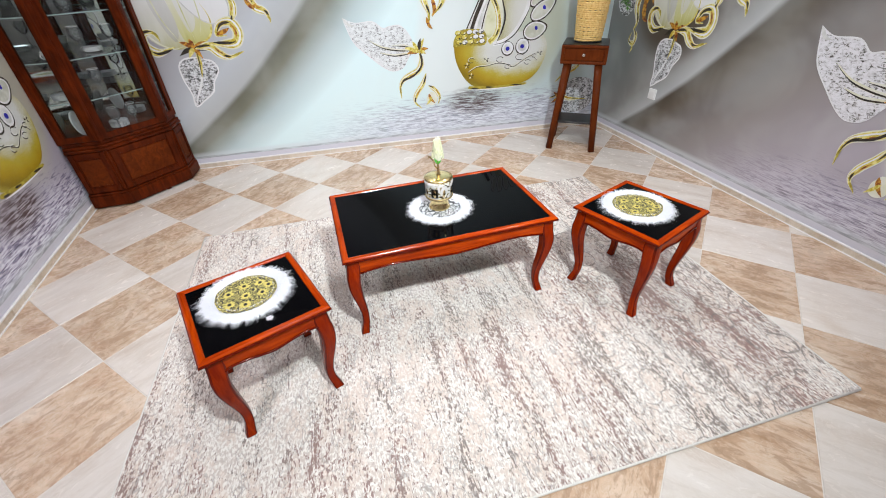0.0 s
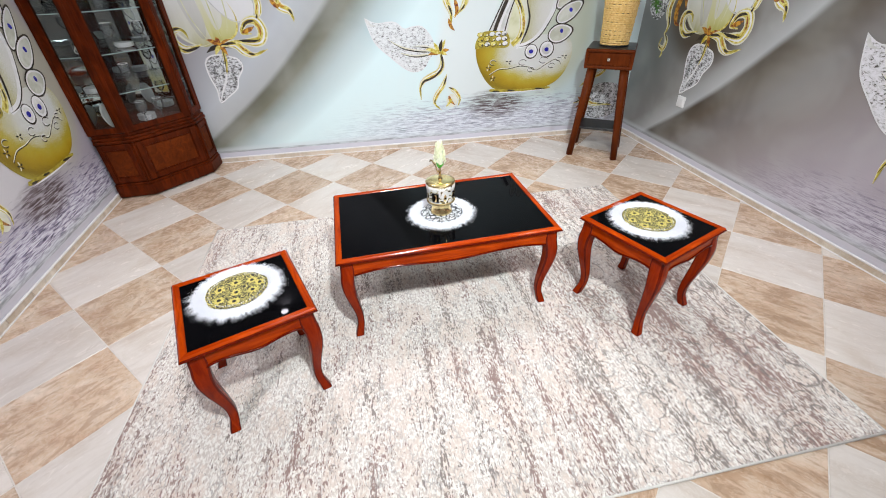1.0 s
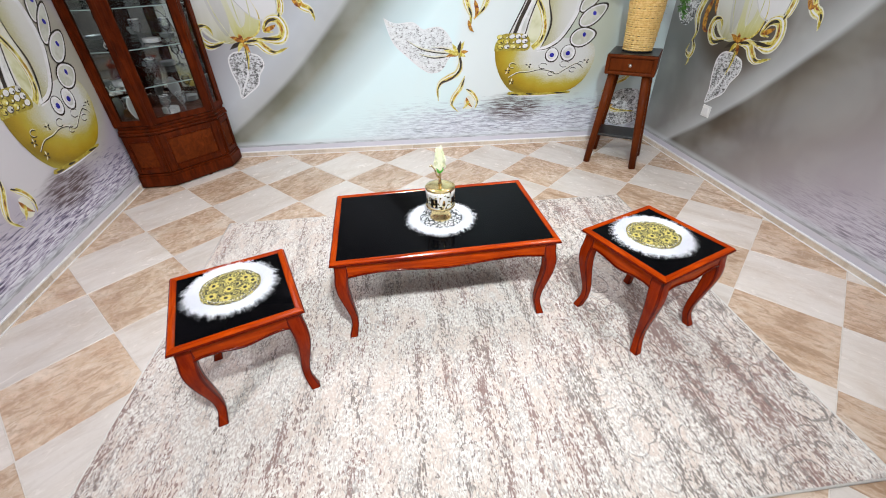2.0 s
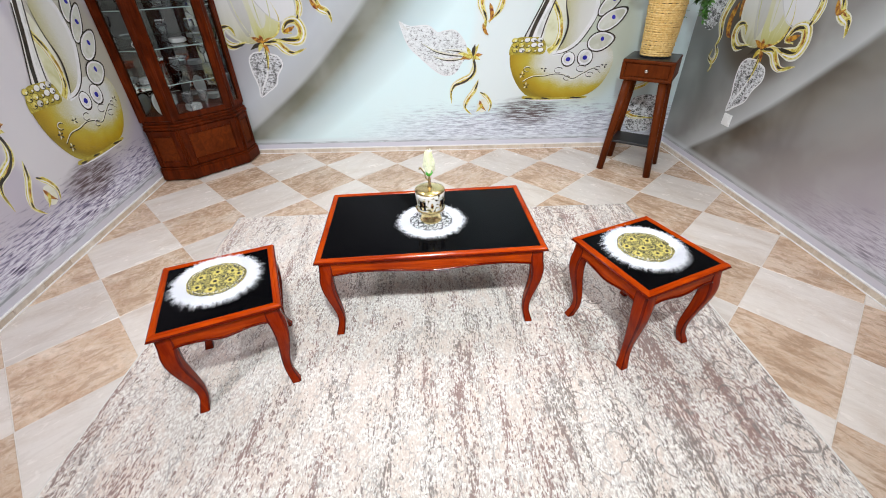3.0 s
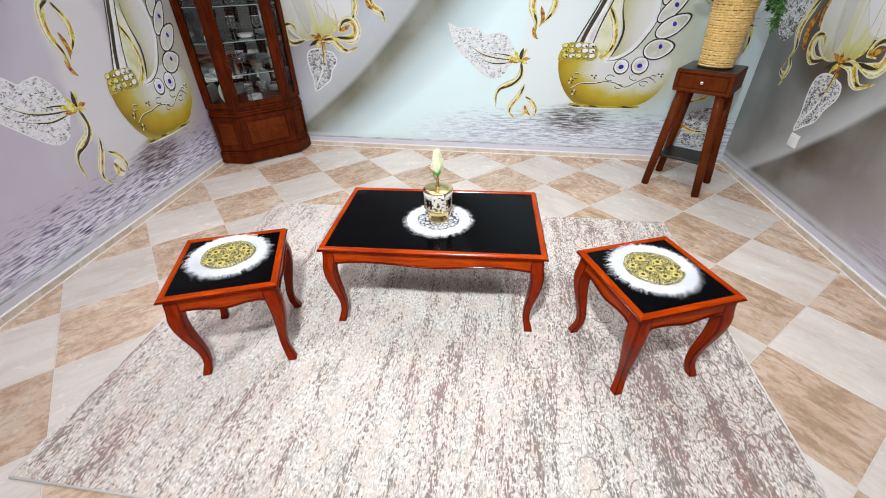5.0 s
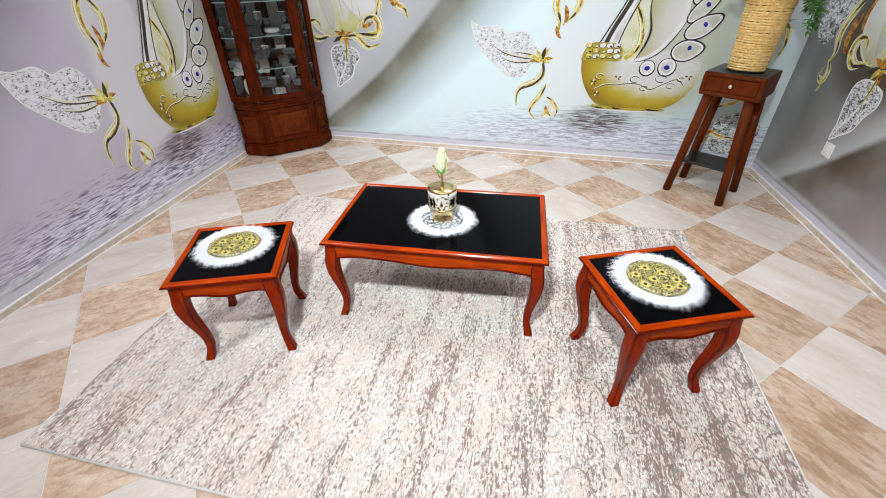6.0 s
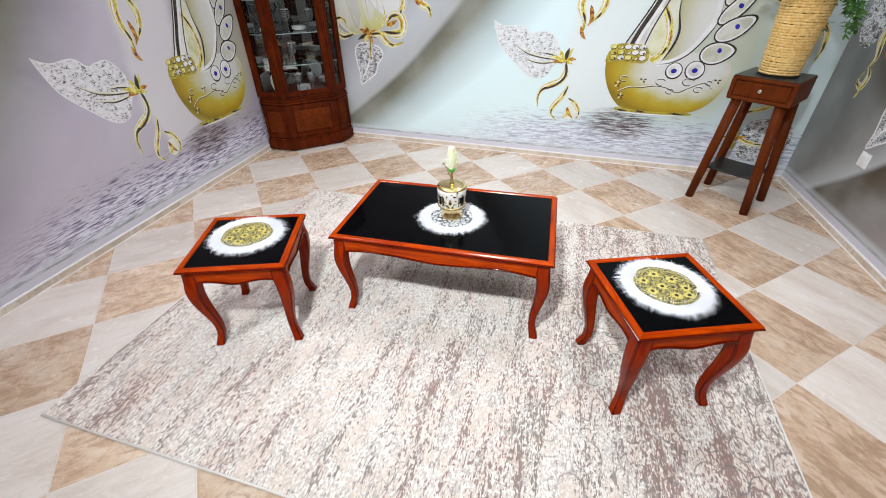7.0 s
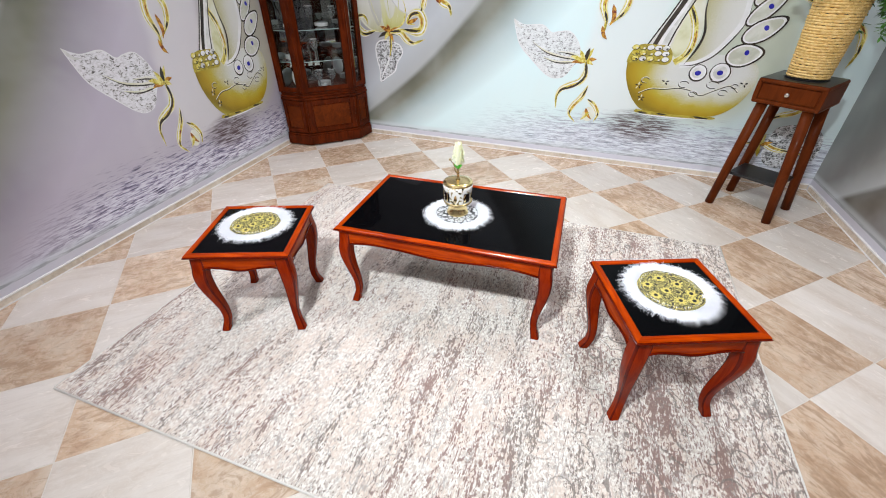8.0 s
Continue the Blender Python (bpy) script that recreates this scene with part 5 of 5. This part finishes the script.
def print_low_crystal(p):
    """The small crystal leaf low in the corner behind the plant stand."""
    p.start("print_low_crystal_leaf", [(1.86, 0.44), (1.95, 0.47), (2.08, 0.46), (2.16, 0.4), (2.17, 0.25), (2.1, 0.16), (1.96, 0.14), (1.86, 0.18), (1.83, 0.3)], INK_CRYSTAL, "printed crystal leaf low on the wall")
    p.tube([(2.0, 0.64), (1.93, 0.56), (1.83, 0.52), (1.74, 0.45)], 0.03)
    p.tube([(1.7, 0.3), (1.8, 0.32), (1.9, 0.28), (2.0, 0.27), (2.1, 0.26)], 0.026)
    for t in (20, 80, 140, 210, 280):
        a = radians(t)
        p.stroke([(1.8, 0.3), (1.8 + 0.04 * math.cos(a), 0.3 + 0.05 * math.sin(a)), (1.8 + 0.08 * math.cos(a), 0.3 + 0.09 * math.sin(a))], 0.025, INK_AMBER if t % 40 else INK_GOLD)
    p.tube([(1.58, 1.3), (2.02, 1.12), (2.1, 0.98), (2.08, 0.86)], 0.03)


back_print = Print(wall_back, KB)
print_cluster(back_print)
print_leaf(back_print)
print_swan(back_print)
print_low_crystal(back_print)
left_print = Print(wall_left, KL)
print_leaf(left_print, INK_CRYSTAL_GREY)
print_swan(left_print, 0.12)
right_print = Print(wall_right, KR)
print_pendant(right_print)
print_cluster(right_print)
print_leaf(right_print, INK_CRYSTAL_GREY)
# ---- fur mats and the ornament ----
FUR = plain("white_fur", (0.86, 0.86, 0.89), 0.9, var=0.1, scale=60)
GOLDLACE = Mat("black_and_gold_lace", 0.5)
_v = GOLDLACE.coord()
_d = GOLDLACE.voro(_v, 19.0, "F1", "Distance", 0.7)
_s = GOLDLACE.math("SINE", GOLDLACE.math("ADD", GOLDLACE.math("MULTIPLY", _d, 34.0), GOLDLACE.math("MULTIPLY", GOLDLACE.noise(_v, 34, 2), 7.0)))
_e = GOLDLACE.voro(GOLDLACE.coord((74, 46, 1), rot=(0, 0, 0.6)), 1.0, "DISTANCE_TO_EDGE")
_g = GOLDLACE.math("MAXIMUM", GOLDLACE.math("MULTIPLY", GOLDLACE.span(_s, 0.4, 0.65), GOLDLACE.span(_e, 0.0, 0.12)), GOLDLACE.math("MULTIPLY", GOLDLACE.span(_e, 0.14, 0.05), GOLDLACE.span(_s, 0.2, -0.2, 0.0, 0.5)))
GOLDLACE.color(GOLDLACE.mix(_g, (0.008, 0.007, 0.005), (0.68, 0.58, 0.18)))
GOLDLACE = GOLDLACE.m
SILVERLACE = Mat("black_and_silver_lace", 0.45)
_v = SILVERLACE.coord()
_d = SILVERLACE.voro(_v, 36.0, "F1", "Distance", 0.6)
_s = SILVERLACE.math("SINE", SILVERLACE.math("ADD", SILVERLACE.math("MULTIPLY", _d, 14.0), SILVERLACE.math("MULTIPLY", SILVERLACE.noise(_v, 55, 2), 8.0)))
SILVERLACE.color(SILVERLACE.mix(SILVERLACE.span(_s, -0.35, 0.05), (0.006, 0.006, 0.008), (0.62, 0.63, 0.64)))
SILVERLACE = SILVERLACE.m
DAISY = plain("gold_daisy_petal", (0.66, 0.55, 0.14), 0.5, var=0.2)
BLACKCLOTH = plain("black_cloth", (0.01, 0.01, 0.01), 0.7, var=0.1)


def fur_mat(label, m, ro_x, ro_y, ri_x, ri_y, lace, seed, daisies=True):
    root = thing("fur_mat", label, "mat", m, "fur mats on the tables")
    r = random.Random(seed)
    bm = bmesh.new()
    lathe(bm, [(0.0, 0.0005), (1.0, 0.0005), (1.0, 0.003), (0.0, 0.004)], 40)
    for v in bm.verts:
        v.co.x *= ro_x * 0.84
        v.co.y *= ro_y * 0.84
    part("backing", bm, FUR, root)
    # hair: thin tapered tufts that lean outward
    verts, faces = [], []
    for k in range(10000):
        a = r.uniform(0, math.tau)
        q = r.uniform(0.0, 1.0) ** 0.8
        rx, ry = ri_x * 0.93 + (ro_x * 0.80 - ri_x * 0.93) * q, ri_y * 0.93 + (ro_y * 0.80 - ri_y * 0.93) * q
        p = Vector((rx * math.cos(a), ry * math.sin(a), 0.003))
        tuft = (math.floor(a * 27) + 0.5) / 27 + 0.02 * math.sin(a * 61 + q * 9)
        b = tuft + (tuft - a) * 1.5 + r.gauss(0, 0.25)
        L = r.uniform(0.016, 0.034)
        out = Vector((math.cos(b), math.sin(b), 0))
        if q < 0.12 and r.random() < 0.5:
            out, L = -out, L * 0.35
        side = Vector((-out.y, out.x, 0)) * r.uniform(0.0005, 0.001)
        lift = r.uniform(0.004, 0.013)
        mid = p + out * L * 0.55 + Vector((0, 0, lift))
        tip = p + out * L + Vector((0, 0, lift * r.uniform(0.15, 0.9)))
        n = len(verts)
        verts += [p - side, p + side, mid + side * 0.8, mid - side * 0.8, tip]
        faces += [(n, n + 1, n + 2, n + 3), (n + 3, n + 2, n + 4)]
    for k in range(5200):
        # hairs gather into pointed tufts round the edge
        a = r.uniform(0, math.tau)
        tuft = (math.floor(a * 43) + 0.5) / 43 + 0.015 * math.sin(a * 83)
        q = r.uniform(0.66, 0.85)
        p = Vector((ro_x * q * math.cos(a), ro_y * q * math.sin(a), 0.006))
        b = tuft + (tuft - a) * 0.9 + r.gauss(0, 0.17) + 0.16 * math.sin(tuft * 23)
        L = r.uniform(0.02, 0.055) * (0.86 + 0.18 * math.sin(tuft * 37))
        out = Vector((math.cos(b), math.sin(b), 0))
        side = Vector((-out.y, out.x, 0)) * r.uniform(0.0003, 0.0007)
        mid, tip = p + out * L * 0.5 + Vector((0, 0, 0.006)), p + out * L + Vector((0, 0, -0.003))
        n = len(verts)
        verts += [p - side, p + side, mid + side * 0.7, mid - side * 0.7, tip]
        faces += [(n, n + 1, n + 2, n + 3), (n + 3, n + 2, n + 4)]
    me = bpy.data.meshes.new("fur")
    me.from_pydata([tuple(v) for v in verts], [], faces)
    me.materials.append(FUR)
    ob = new("fur", me)
    ob.parent = root
    tagged(ob, "long white fur pile", kind="stuff")
    bm = bmesh.new()
    n = 48
    pts = []
    for i in range(n):
        a = math.tau * i / n
        s = 1 + 0.02 * math.sin(5 * a + seed) + 0.012 * math.sin(11 * a)
        pts.append((ri_x * s * math.cos(a), ri_y * s * math.sin(a)))
    prism(bm, pts, 0.004, 0.0105)
    c = part("lace_centre", bm, lace, root, "patterned lace centre")
    if daisies:
        for i, (fx, fy) in enumerate(((-0.5, 0.3), (0.05, 0.42), (0.55, 0.25), (-0.62, -0.3), (-0.05, -0.18), (0.45, -0.35), (0.75, -0.05), (-0.2, -0.65))):
            cx, cy = fx * ri_x, fy * ri_y
            bm = bmesh.new()
            for q in range(9):
                a = math.tau * q / 9 + i
                L = 0.023 * r.uniform(0.85, 1.15)
                t = Vector((math.cos(a), math.sin(a), 0))
                s = Vector((-t.y, t.x, 0)) * 0.0046
                o = Vector((cx, cy, 0.0112))
                bm.faces.new([bm.verts.new(o + w) for w in (t * 0.004 - s * 0.5, t * L * 0.6 - s, t * L, t * L * 0.6 + s, t * 0.004 + s * 0.5)])
            d = part("daisy", bm, DAISY, c)
            bm = bmesh.new()
            lathe(bm, [(0.0075, 0.0108), (0.0065, 0.013), (0.0, 0.0135)], 10, (cx, cy, 0))
            part("eye", bm, BLACKCLOTH, d)
    return root


GT = RUG_Z + TOP - 0.005
right_mat = fur_mat("white fur mat with black and gold lace centre", pose(1.022, -0.208, GT, 0, 0, -25), 0.17, 0.164, 0.112, 0.107, GOLDLACE, 1)
fur_mat("white fur mat with black and gold lace centre", pose(-0.724, -0.374, GT, 0, 0, 25), 0.166, 0.157, 0.109, 0.1, GOLDLACE, 2)
fur_mat("white fur mat with black and silver lace centre under the bowl", pose(0.112, 0.047, GT), 0.158, 0.152, 0.1, 0.096, SILVERLACE, 3, False)

GOLD = plain("polished_gold", (0.88, 0.7, 0.34), 0.2, 1.0, var=0.25, scale=14)
CHASED = Mat("chased_gold_and_silver", 0.12, 0.35)
_v = CHASED.coord((1, 1, 1.3))
_n = CHASED.noise(_v, 30, 3, 0.55, 2.0)
CHASED.color(CHASED.ramp(_n, [(0.38, (0.02, 0.016, 0.012)), (0.42, (0.6, 0.45, 0.14)), (0.45, (0.9, 0.88, 0.82)), (0.7, (0.92, 0.92, 0.9))]))
# Dark bands paint what polished silver mirrors beside its white panels.
_o = CHASED.xyz(CHASED.coord())
_a = CHASED.math("ARCTAN2", _o[1], _o[0])
_panel = CHASED.math("SINE", CHASED.math("ADD", CHASED.math("MULTIPLY", _a, 4.0), 0.6))
_mid = CHASED.math("MULTIPLY", CHASED.span(_o[2], 0.072, 0.08), CHASED.span(_o[2], 0.128, 0.12))
_mirrored_dark = CHASED.math("MULTIPLY", CHASED.span(_panel, -0.35, -0.6), _mid)
_col = CHASED.b.inputs["Base Color"].links[0].from_socket
CHASED.color(CHASED.mix(_mirrored_dark, _col, (0.015, 0.012, 0.01)))
CHASED.bump(_n, 0.5, 0.003)
CHASED = CHASED.m
LILY = Mat("pale_yellow_glass_petal", 0.25)
LILY.b.inputs["Subsurface Weight"].default_value = 0.3
LILY.b.inputs["Subsurface Radius"].default_value = (0.01, 0.01, 0.006)
LILY.color(LILY.mix(LILY.noise(LILY.coord(), 20, 2), (0.9, 0.9, 0.58), (0.94, 0.94, 0.82)))
LILY = LILY.m
GREENGLAZE = plain("bright_green_glaze", (0.1, 0.55, 0.06), 0.25, var=0.2)
orn = thing("candy_bowl", "lidded gold and silver bowl topped by a pale lily", "ornament", pose(0.112, 0.05, GT + 0.0105))
bm = bmesh.new()
lathe(bm, [(0.0, 0.0), (0.05, 0.0), (0.052, 0.005), (0.049, 0.011), (0.046, 0.016), (0.044, 0.03), (0.041, 0.042), (0.043, 0.048), (0.04, 0.054), (0.0, 0.055)], 40)
part("foot", bm, GOLD, orn, "polished gold foot", True)
bm = bmesh.new()
lathe(bm, [(0.0, 0.052), (0.05, 0.054), (0.058, 0.06), (0.062, 0.07), (0.064, 0.085), (0.065, 0.11), (0.067, 0.135), (0.068, 0.15), (0.062, 0.152), (0.0, 0.152)], 48)
part("bowl", bm, CHASED, orn, "chased bowl of silver flowers on gold", True)
for i in range(9):
    a = math.tau * i / 9
    bm = bmesh.new()
    lathe(bm, [(0.0, -0.022), (0.005, -0.014), (0.0075, 0.0), (0.005, 0.014), (0.0, 0.022)], 8)
    for v in bm.verts:
        v.co = Matrix.Rotation(a, 4, "Z") @ Vector((0.0632 + (v.co.z + 0.02) * 0.06 + v.co.y * 0.3, v.co.x, 0.098 + v.co.z))
    part("raised_leaf", bm, GOLD, orn, smooth=True)
bm = bmesh.new()
lathe(bm, [(0.066, 0.062), (0.0675, 0.066), (0.066, 0.07)], 40)
part("lower_rim", bm, GOLD, orn, smooth=True)
bm = bmesh.new()
lathe(bm, [(0.0, 0.152), (0.067, 0.152), (0.069, 0.156), (0.066, 0.161), (0.05, 0.165), (0.02, 0.168), (0.0, 0.169)], 40)
lid = part("lid", bm, GOLD, orn, "polished gold lid", True)
bm = bmesh.new()
lathe(bm, [(0.0, 0.166), (0.012, 0.167), (0.008, 0.175), (0.0055, 0.2), (0.007, 0.206), (0.005, 0.212), (0.005, 0.232), (0.0, 0.234)], 16)
part("stem", bm, GOLD, lid, smooth=True)
bm = bmesh.new()
pts = smooth_line([(-0.003, 0, 0.2), (-0.014, 0, 0.212), (-0.019, 0, 0.235), (-0.03, 0, 0.252), (-0.039, 0, 0.262), (-0.043, 0, 0.254)], 5)
sweep(bm, [tuple(p) for p in pts], [0.0032] * len(pts), 6)
part("tendril", bm, GOLD, lid, "curled gold tendril", True)


def petal(bm, a, r0, z0, z1, width, lean):
    rows = []
    for i in range(9):
        t = i / 8
        w = width * math.sin(math.pi * min(1, 0.12 + 0.88 * t)) ** 0.7
        r = r0 + lean * math.sin(math.pi * t * 0.8)
        z = z0 + (z1 - z0) * t
        rows.append([bm.verts.new(((r - abs(s) * 0.004) * math.cos(a + s * w / max(r, 0.008)), (r - abs(s) * 0.004) * math.sin(a + s * w / max(r, 0.008)), z)) for s in (-1, -0.5, 0, 0.5, 1)])
    for p, q in zip(rows, rows[1:]):
        for i in range(4):
            bm.faces.new((p[i], p[i + 1], q[i + 1], q[i]))


# a tall spike of small overlapping petals
bm = bmesh.new()
lathe(bm, [(0.0, 0.236), (0.01, 0.243), (0.014, 0.26), (0.013, 0.29), (0.009, 0.318), (0.003, 0.336), (0.0, 0.34)], 14)
spike = part("flower_spike", bm, LILY, lid, "pale yellow flower spike", True)
rp = random.Random(12)
for i in range(64):
    t = i / 63
    a = i * 2.4
    rad = 0.023 * (1 - 0.75 * t ** 1.8)
    z = 0.24 + 0.086 * t
    bm = bmesh.new()
    o = Vector((math.cos(a), math.sin(a), 0))
    s = Vector((-o.y, o.x, 0)) * 0.0095
    base, top = o * rad * 0.8 + Vector((0, 0, z)), o * (rad + rp.uniform(0.003, 0.01)) + Vector((0, 0, z + rp.uniform(0.016, 0.028)))
    m = (base + top) / 2 + o * 0.003
    bm.faces.new([bm.verts.new(w) for w in (base - s * 0.4, base + s * 0.4, m + s, top, m - s)])
    part("petal", bm, LILY, spike)
for i in range(5):
    a = math.tau * i / 5
    bm = bmesh.new()
    petal(bm, a, 0.006, 0.222, 0.25, 0.008, 0.011)
    part("sepal", bm, GREENGLAZE, lid, "small green leaf", True)

bm = bmesh.new()
box(bm, -0.012, 0.012, -0.009, 0.009, 0.0115, 0.0135, 0.0008, 1)
tag = part("cloth_tag", bm, plain("white_cloth_tag", (0.85, 0.85, 0.85), 0.7), right_mat, "small white cloth tag")
tag.matrix_basis = pose(0.104, 0.046, 0, 0, 0, 30)
# ---- ceiling lamps, inferred ones and added fill alike ----
LAMPGLOW = Mat("lamp_diffuser", 0.4)
LAMPGLOW.b.inputs["Emission Color"].default_value = (1.0, 0.97, 0.93, 1)
LAMPGLOW.b.inputs["Emission Strength"].default_value = 6.0
LAMPGLOW = LAMPGLOW.m
for lx, ly, power, wide, tilt, tint in SPOTS:
    r = wide / 2
    root = thing("ceiling_lamp", "white ceiling spot lamp out of view, swivel head assumed" if tilt else "unseen round recessed white ceiling lamp, mostly added fill", "ceiling lamp", pose(lx, ly, CEIL - (0.09 if tilt else 0.0), tilt), "ceiling lamps")
    bm = bmesh.new()
    lathe(bm, [(r, -0.001), (r + 0.03, -0.001), (r + 0.03, -0.012), (r + 0.018, -0.02), (r, -0.012)], 28)
    part("rim", bm, WHITEPLASTIC, root, smooth=True)
    bm = bmesh.new()
    lathe(bm, [(0.0, -0.010), (r - 0.001, -0.010), (r - 0.001, -0.004), (0.0, -0.004)], 28)
    part("diffuser", bm, LAMPGLOW, root, "glowing diffuser disc")
    # Swivel heads are assumed; the tilt evens the light from floor to back wall.
    if tilt:
        bm = bmesh.new()
        lathe(bm, [(0.0, 0.06), (r * 0.6, 0.055), (r + 0.012, 0.0), (r + 0.012, -0.001), (0.0, -0.001)], 28)
        part("housing", bm, WHITEPLASTIC, root, smooth=True)
        bm = bmesh.new()
        sweep(bm, [(0, 0, 0.05), tuple(Matrix.Rotation(-radians(tilt), 3, "X") @ Vector((0, 0, 0.09)))], [0.014, 0.014], 10)
        part("swivel_arm", bm, WHITEPLASTIC, root, smooth=True)

# ---- skirting tiles along the three papered walls ----
def skirting(m, x0, x1, first):
    base = tagged(new("baseboard"), "low skirting of beige marble tile strips with pale joints", "baseboard", kind="structure")
    base.matrix_basis = m
    bm = bmesh.new()
    box(bm, x0, x1, -0.009, 0.0, -0.003, 0.037)
    part("joint_bed", bm, GROUT, base)
    bm = bmesh.new()
    box(bm, x0, x1, -0.0145, 0.0, 0.0365, 0.047, 0.004)
    part("top_bead", bm, CAULK, base, "thin white bead above the strips")
    bm = bmesh.new()
    box(bm, x0, x1, -0.019, -0.008, -0.002, 0.005, 0.0015)
    part("caulk_line", bm, CAULK, base, "pale caulk line along the floor")
    x = x0 + first
    a = x0
    while a < x1:
        b = min(x, x1)
        if b - a > 0.03:
            bm = bmesh.new()
            box(bm, a + 0.0025, b - 0.0025, -0.0125, -0.007, 0.0025, 0.0365, 0.001, 1)
            part("tile_strip", bm, TILE_SKIRT, base)
        a, x = b, b + 0.225


skirting(back_m, -2.2, 2.22, 0.17)
skirting(left_m, -4.3, 2.06, 0.12)
skirting(right_m, -1.95, 4.3, 0.2)

# ---- floor tiles, each a piece of its own, cut along the walls ----
def clip(poly, px, py, nx, ny):
    out = []
    for a, b in zip(poly, poly[1:] + poly[:1]):
        da, db = (a[0] - px) * nx + (a[1] - py) * ny, (b[0] - px) * nx + (b[1] - py) * ny
        if da >= 0:
            out.append(a)
        if da * db < 0:
            t = da / (da - db)
            out.append((a[0] + (b[0] - a[0]) * t, a[1] + (b[1] - a[1]) * t))
    return out


HALF = 0.45 / math.sqrt(2)
GAP = 0.0022
c45 = math.sqrt(0.5)
cuts = [(0, 2.123, 0, -1), (-2.085, 0.057, math.cos(radians(LEAN_DIR)), math.sin(radians(LEAN_DIR))), (2.364, 0.164, -math.cos(radians(LEAN_DIR)), -math.sin(radians(LEAN_DIR))), (0, -4.17, 0, 1)]
rt = random.Random(3)
for i in range(-16, 16):
    for j in range(-16, 20):
        # the tile between grid corners (i, j) and (i + 1, j + 1)
        ox, oy = -1.2 + HALF * (i + j + 1), 1.5 + HALF * (i - j)
        if not (-2.9 < ox < 3.2 and -4.6 < oy < 2.6):
            continue
        s = 0.225 - GAP
        corner = [(ox + (a + b) * c45 * s, oy + (a - b) * c45 * s) for a, b in ((1, 1), (1, -1), (-1, -1), (-1, 1))]
        corner = corner[::-1] if sum(a[0] * b[1] - b[0] * a[1] for a, b in zip(corner, corner[1:] + corner[:1])) < 0 else corner
        for c in cuts:
            corner = clip(corner, *c)
            if len(corner) < 3:
                break
        if len(corner) < 3:
            continue
        area = abs(sum(a[0] * b[1] - b[0] * a[1] for a, b in zip(corner, corner[1:] + corner[:1]))) / 2
        if area < 0.0015:
            continue
        turn = (45 if ox < 0.5 else 135) + 180 * rt.choice((0, 1))
        back = Matrix.Rotation(-radians(turn), 4, "Z")
        local = [tuple((back @ Vector((x - ox, y - oy, 0)))[:2]) for x, y in corner]
        bm = bmesh.new()
        lo = [bm.verts.new((x, y, -0.006)) for x, y in local]
        hi = [bm.verts.new((x * 0.9965, y * 0.9965, 0.0)) for x, y in local]
        mid = [bm.verts.new((x, y, -0.001)) for x, y in local]
        n = len(local)
        bm.faces.new(hi)
        for k in range(n):
            bm.faces.new((mid[k], mid[(k + 1) % n], hi[(k + 1) % n], hi[k]))
            bm.faces.new((lo[k], lo[(k + 1) % n], mid[(k + 1) % n], mid[k]))
        tile = part("tile", bm, (TILE_CLOUDY if ox < 0.3 and oy < 1.2 else TILE_BEIGE) if (i + j) % 2 == 0 else TILE_CREAM, floor)
        tile.matrix_basis = pose(ox, oy, 0, 0, 0, turn)
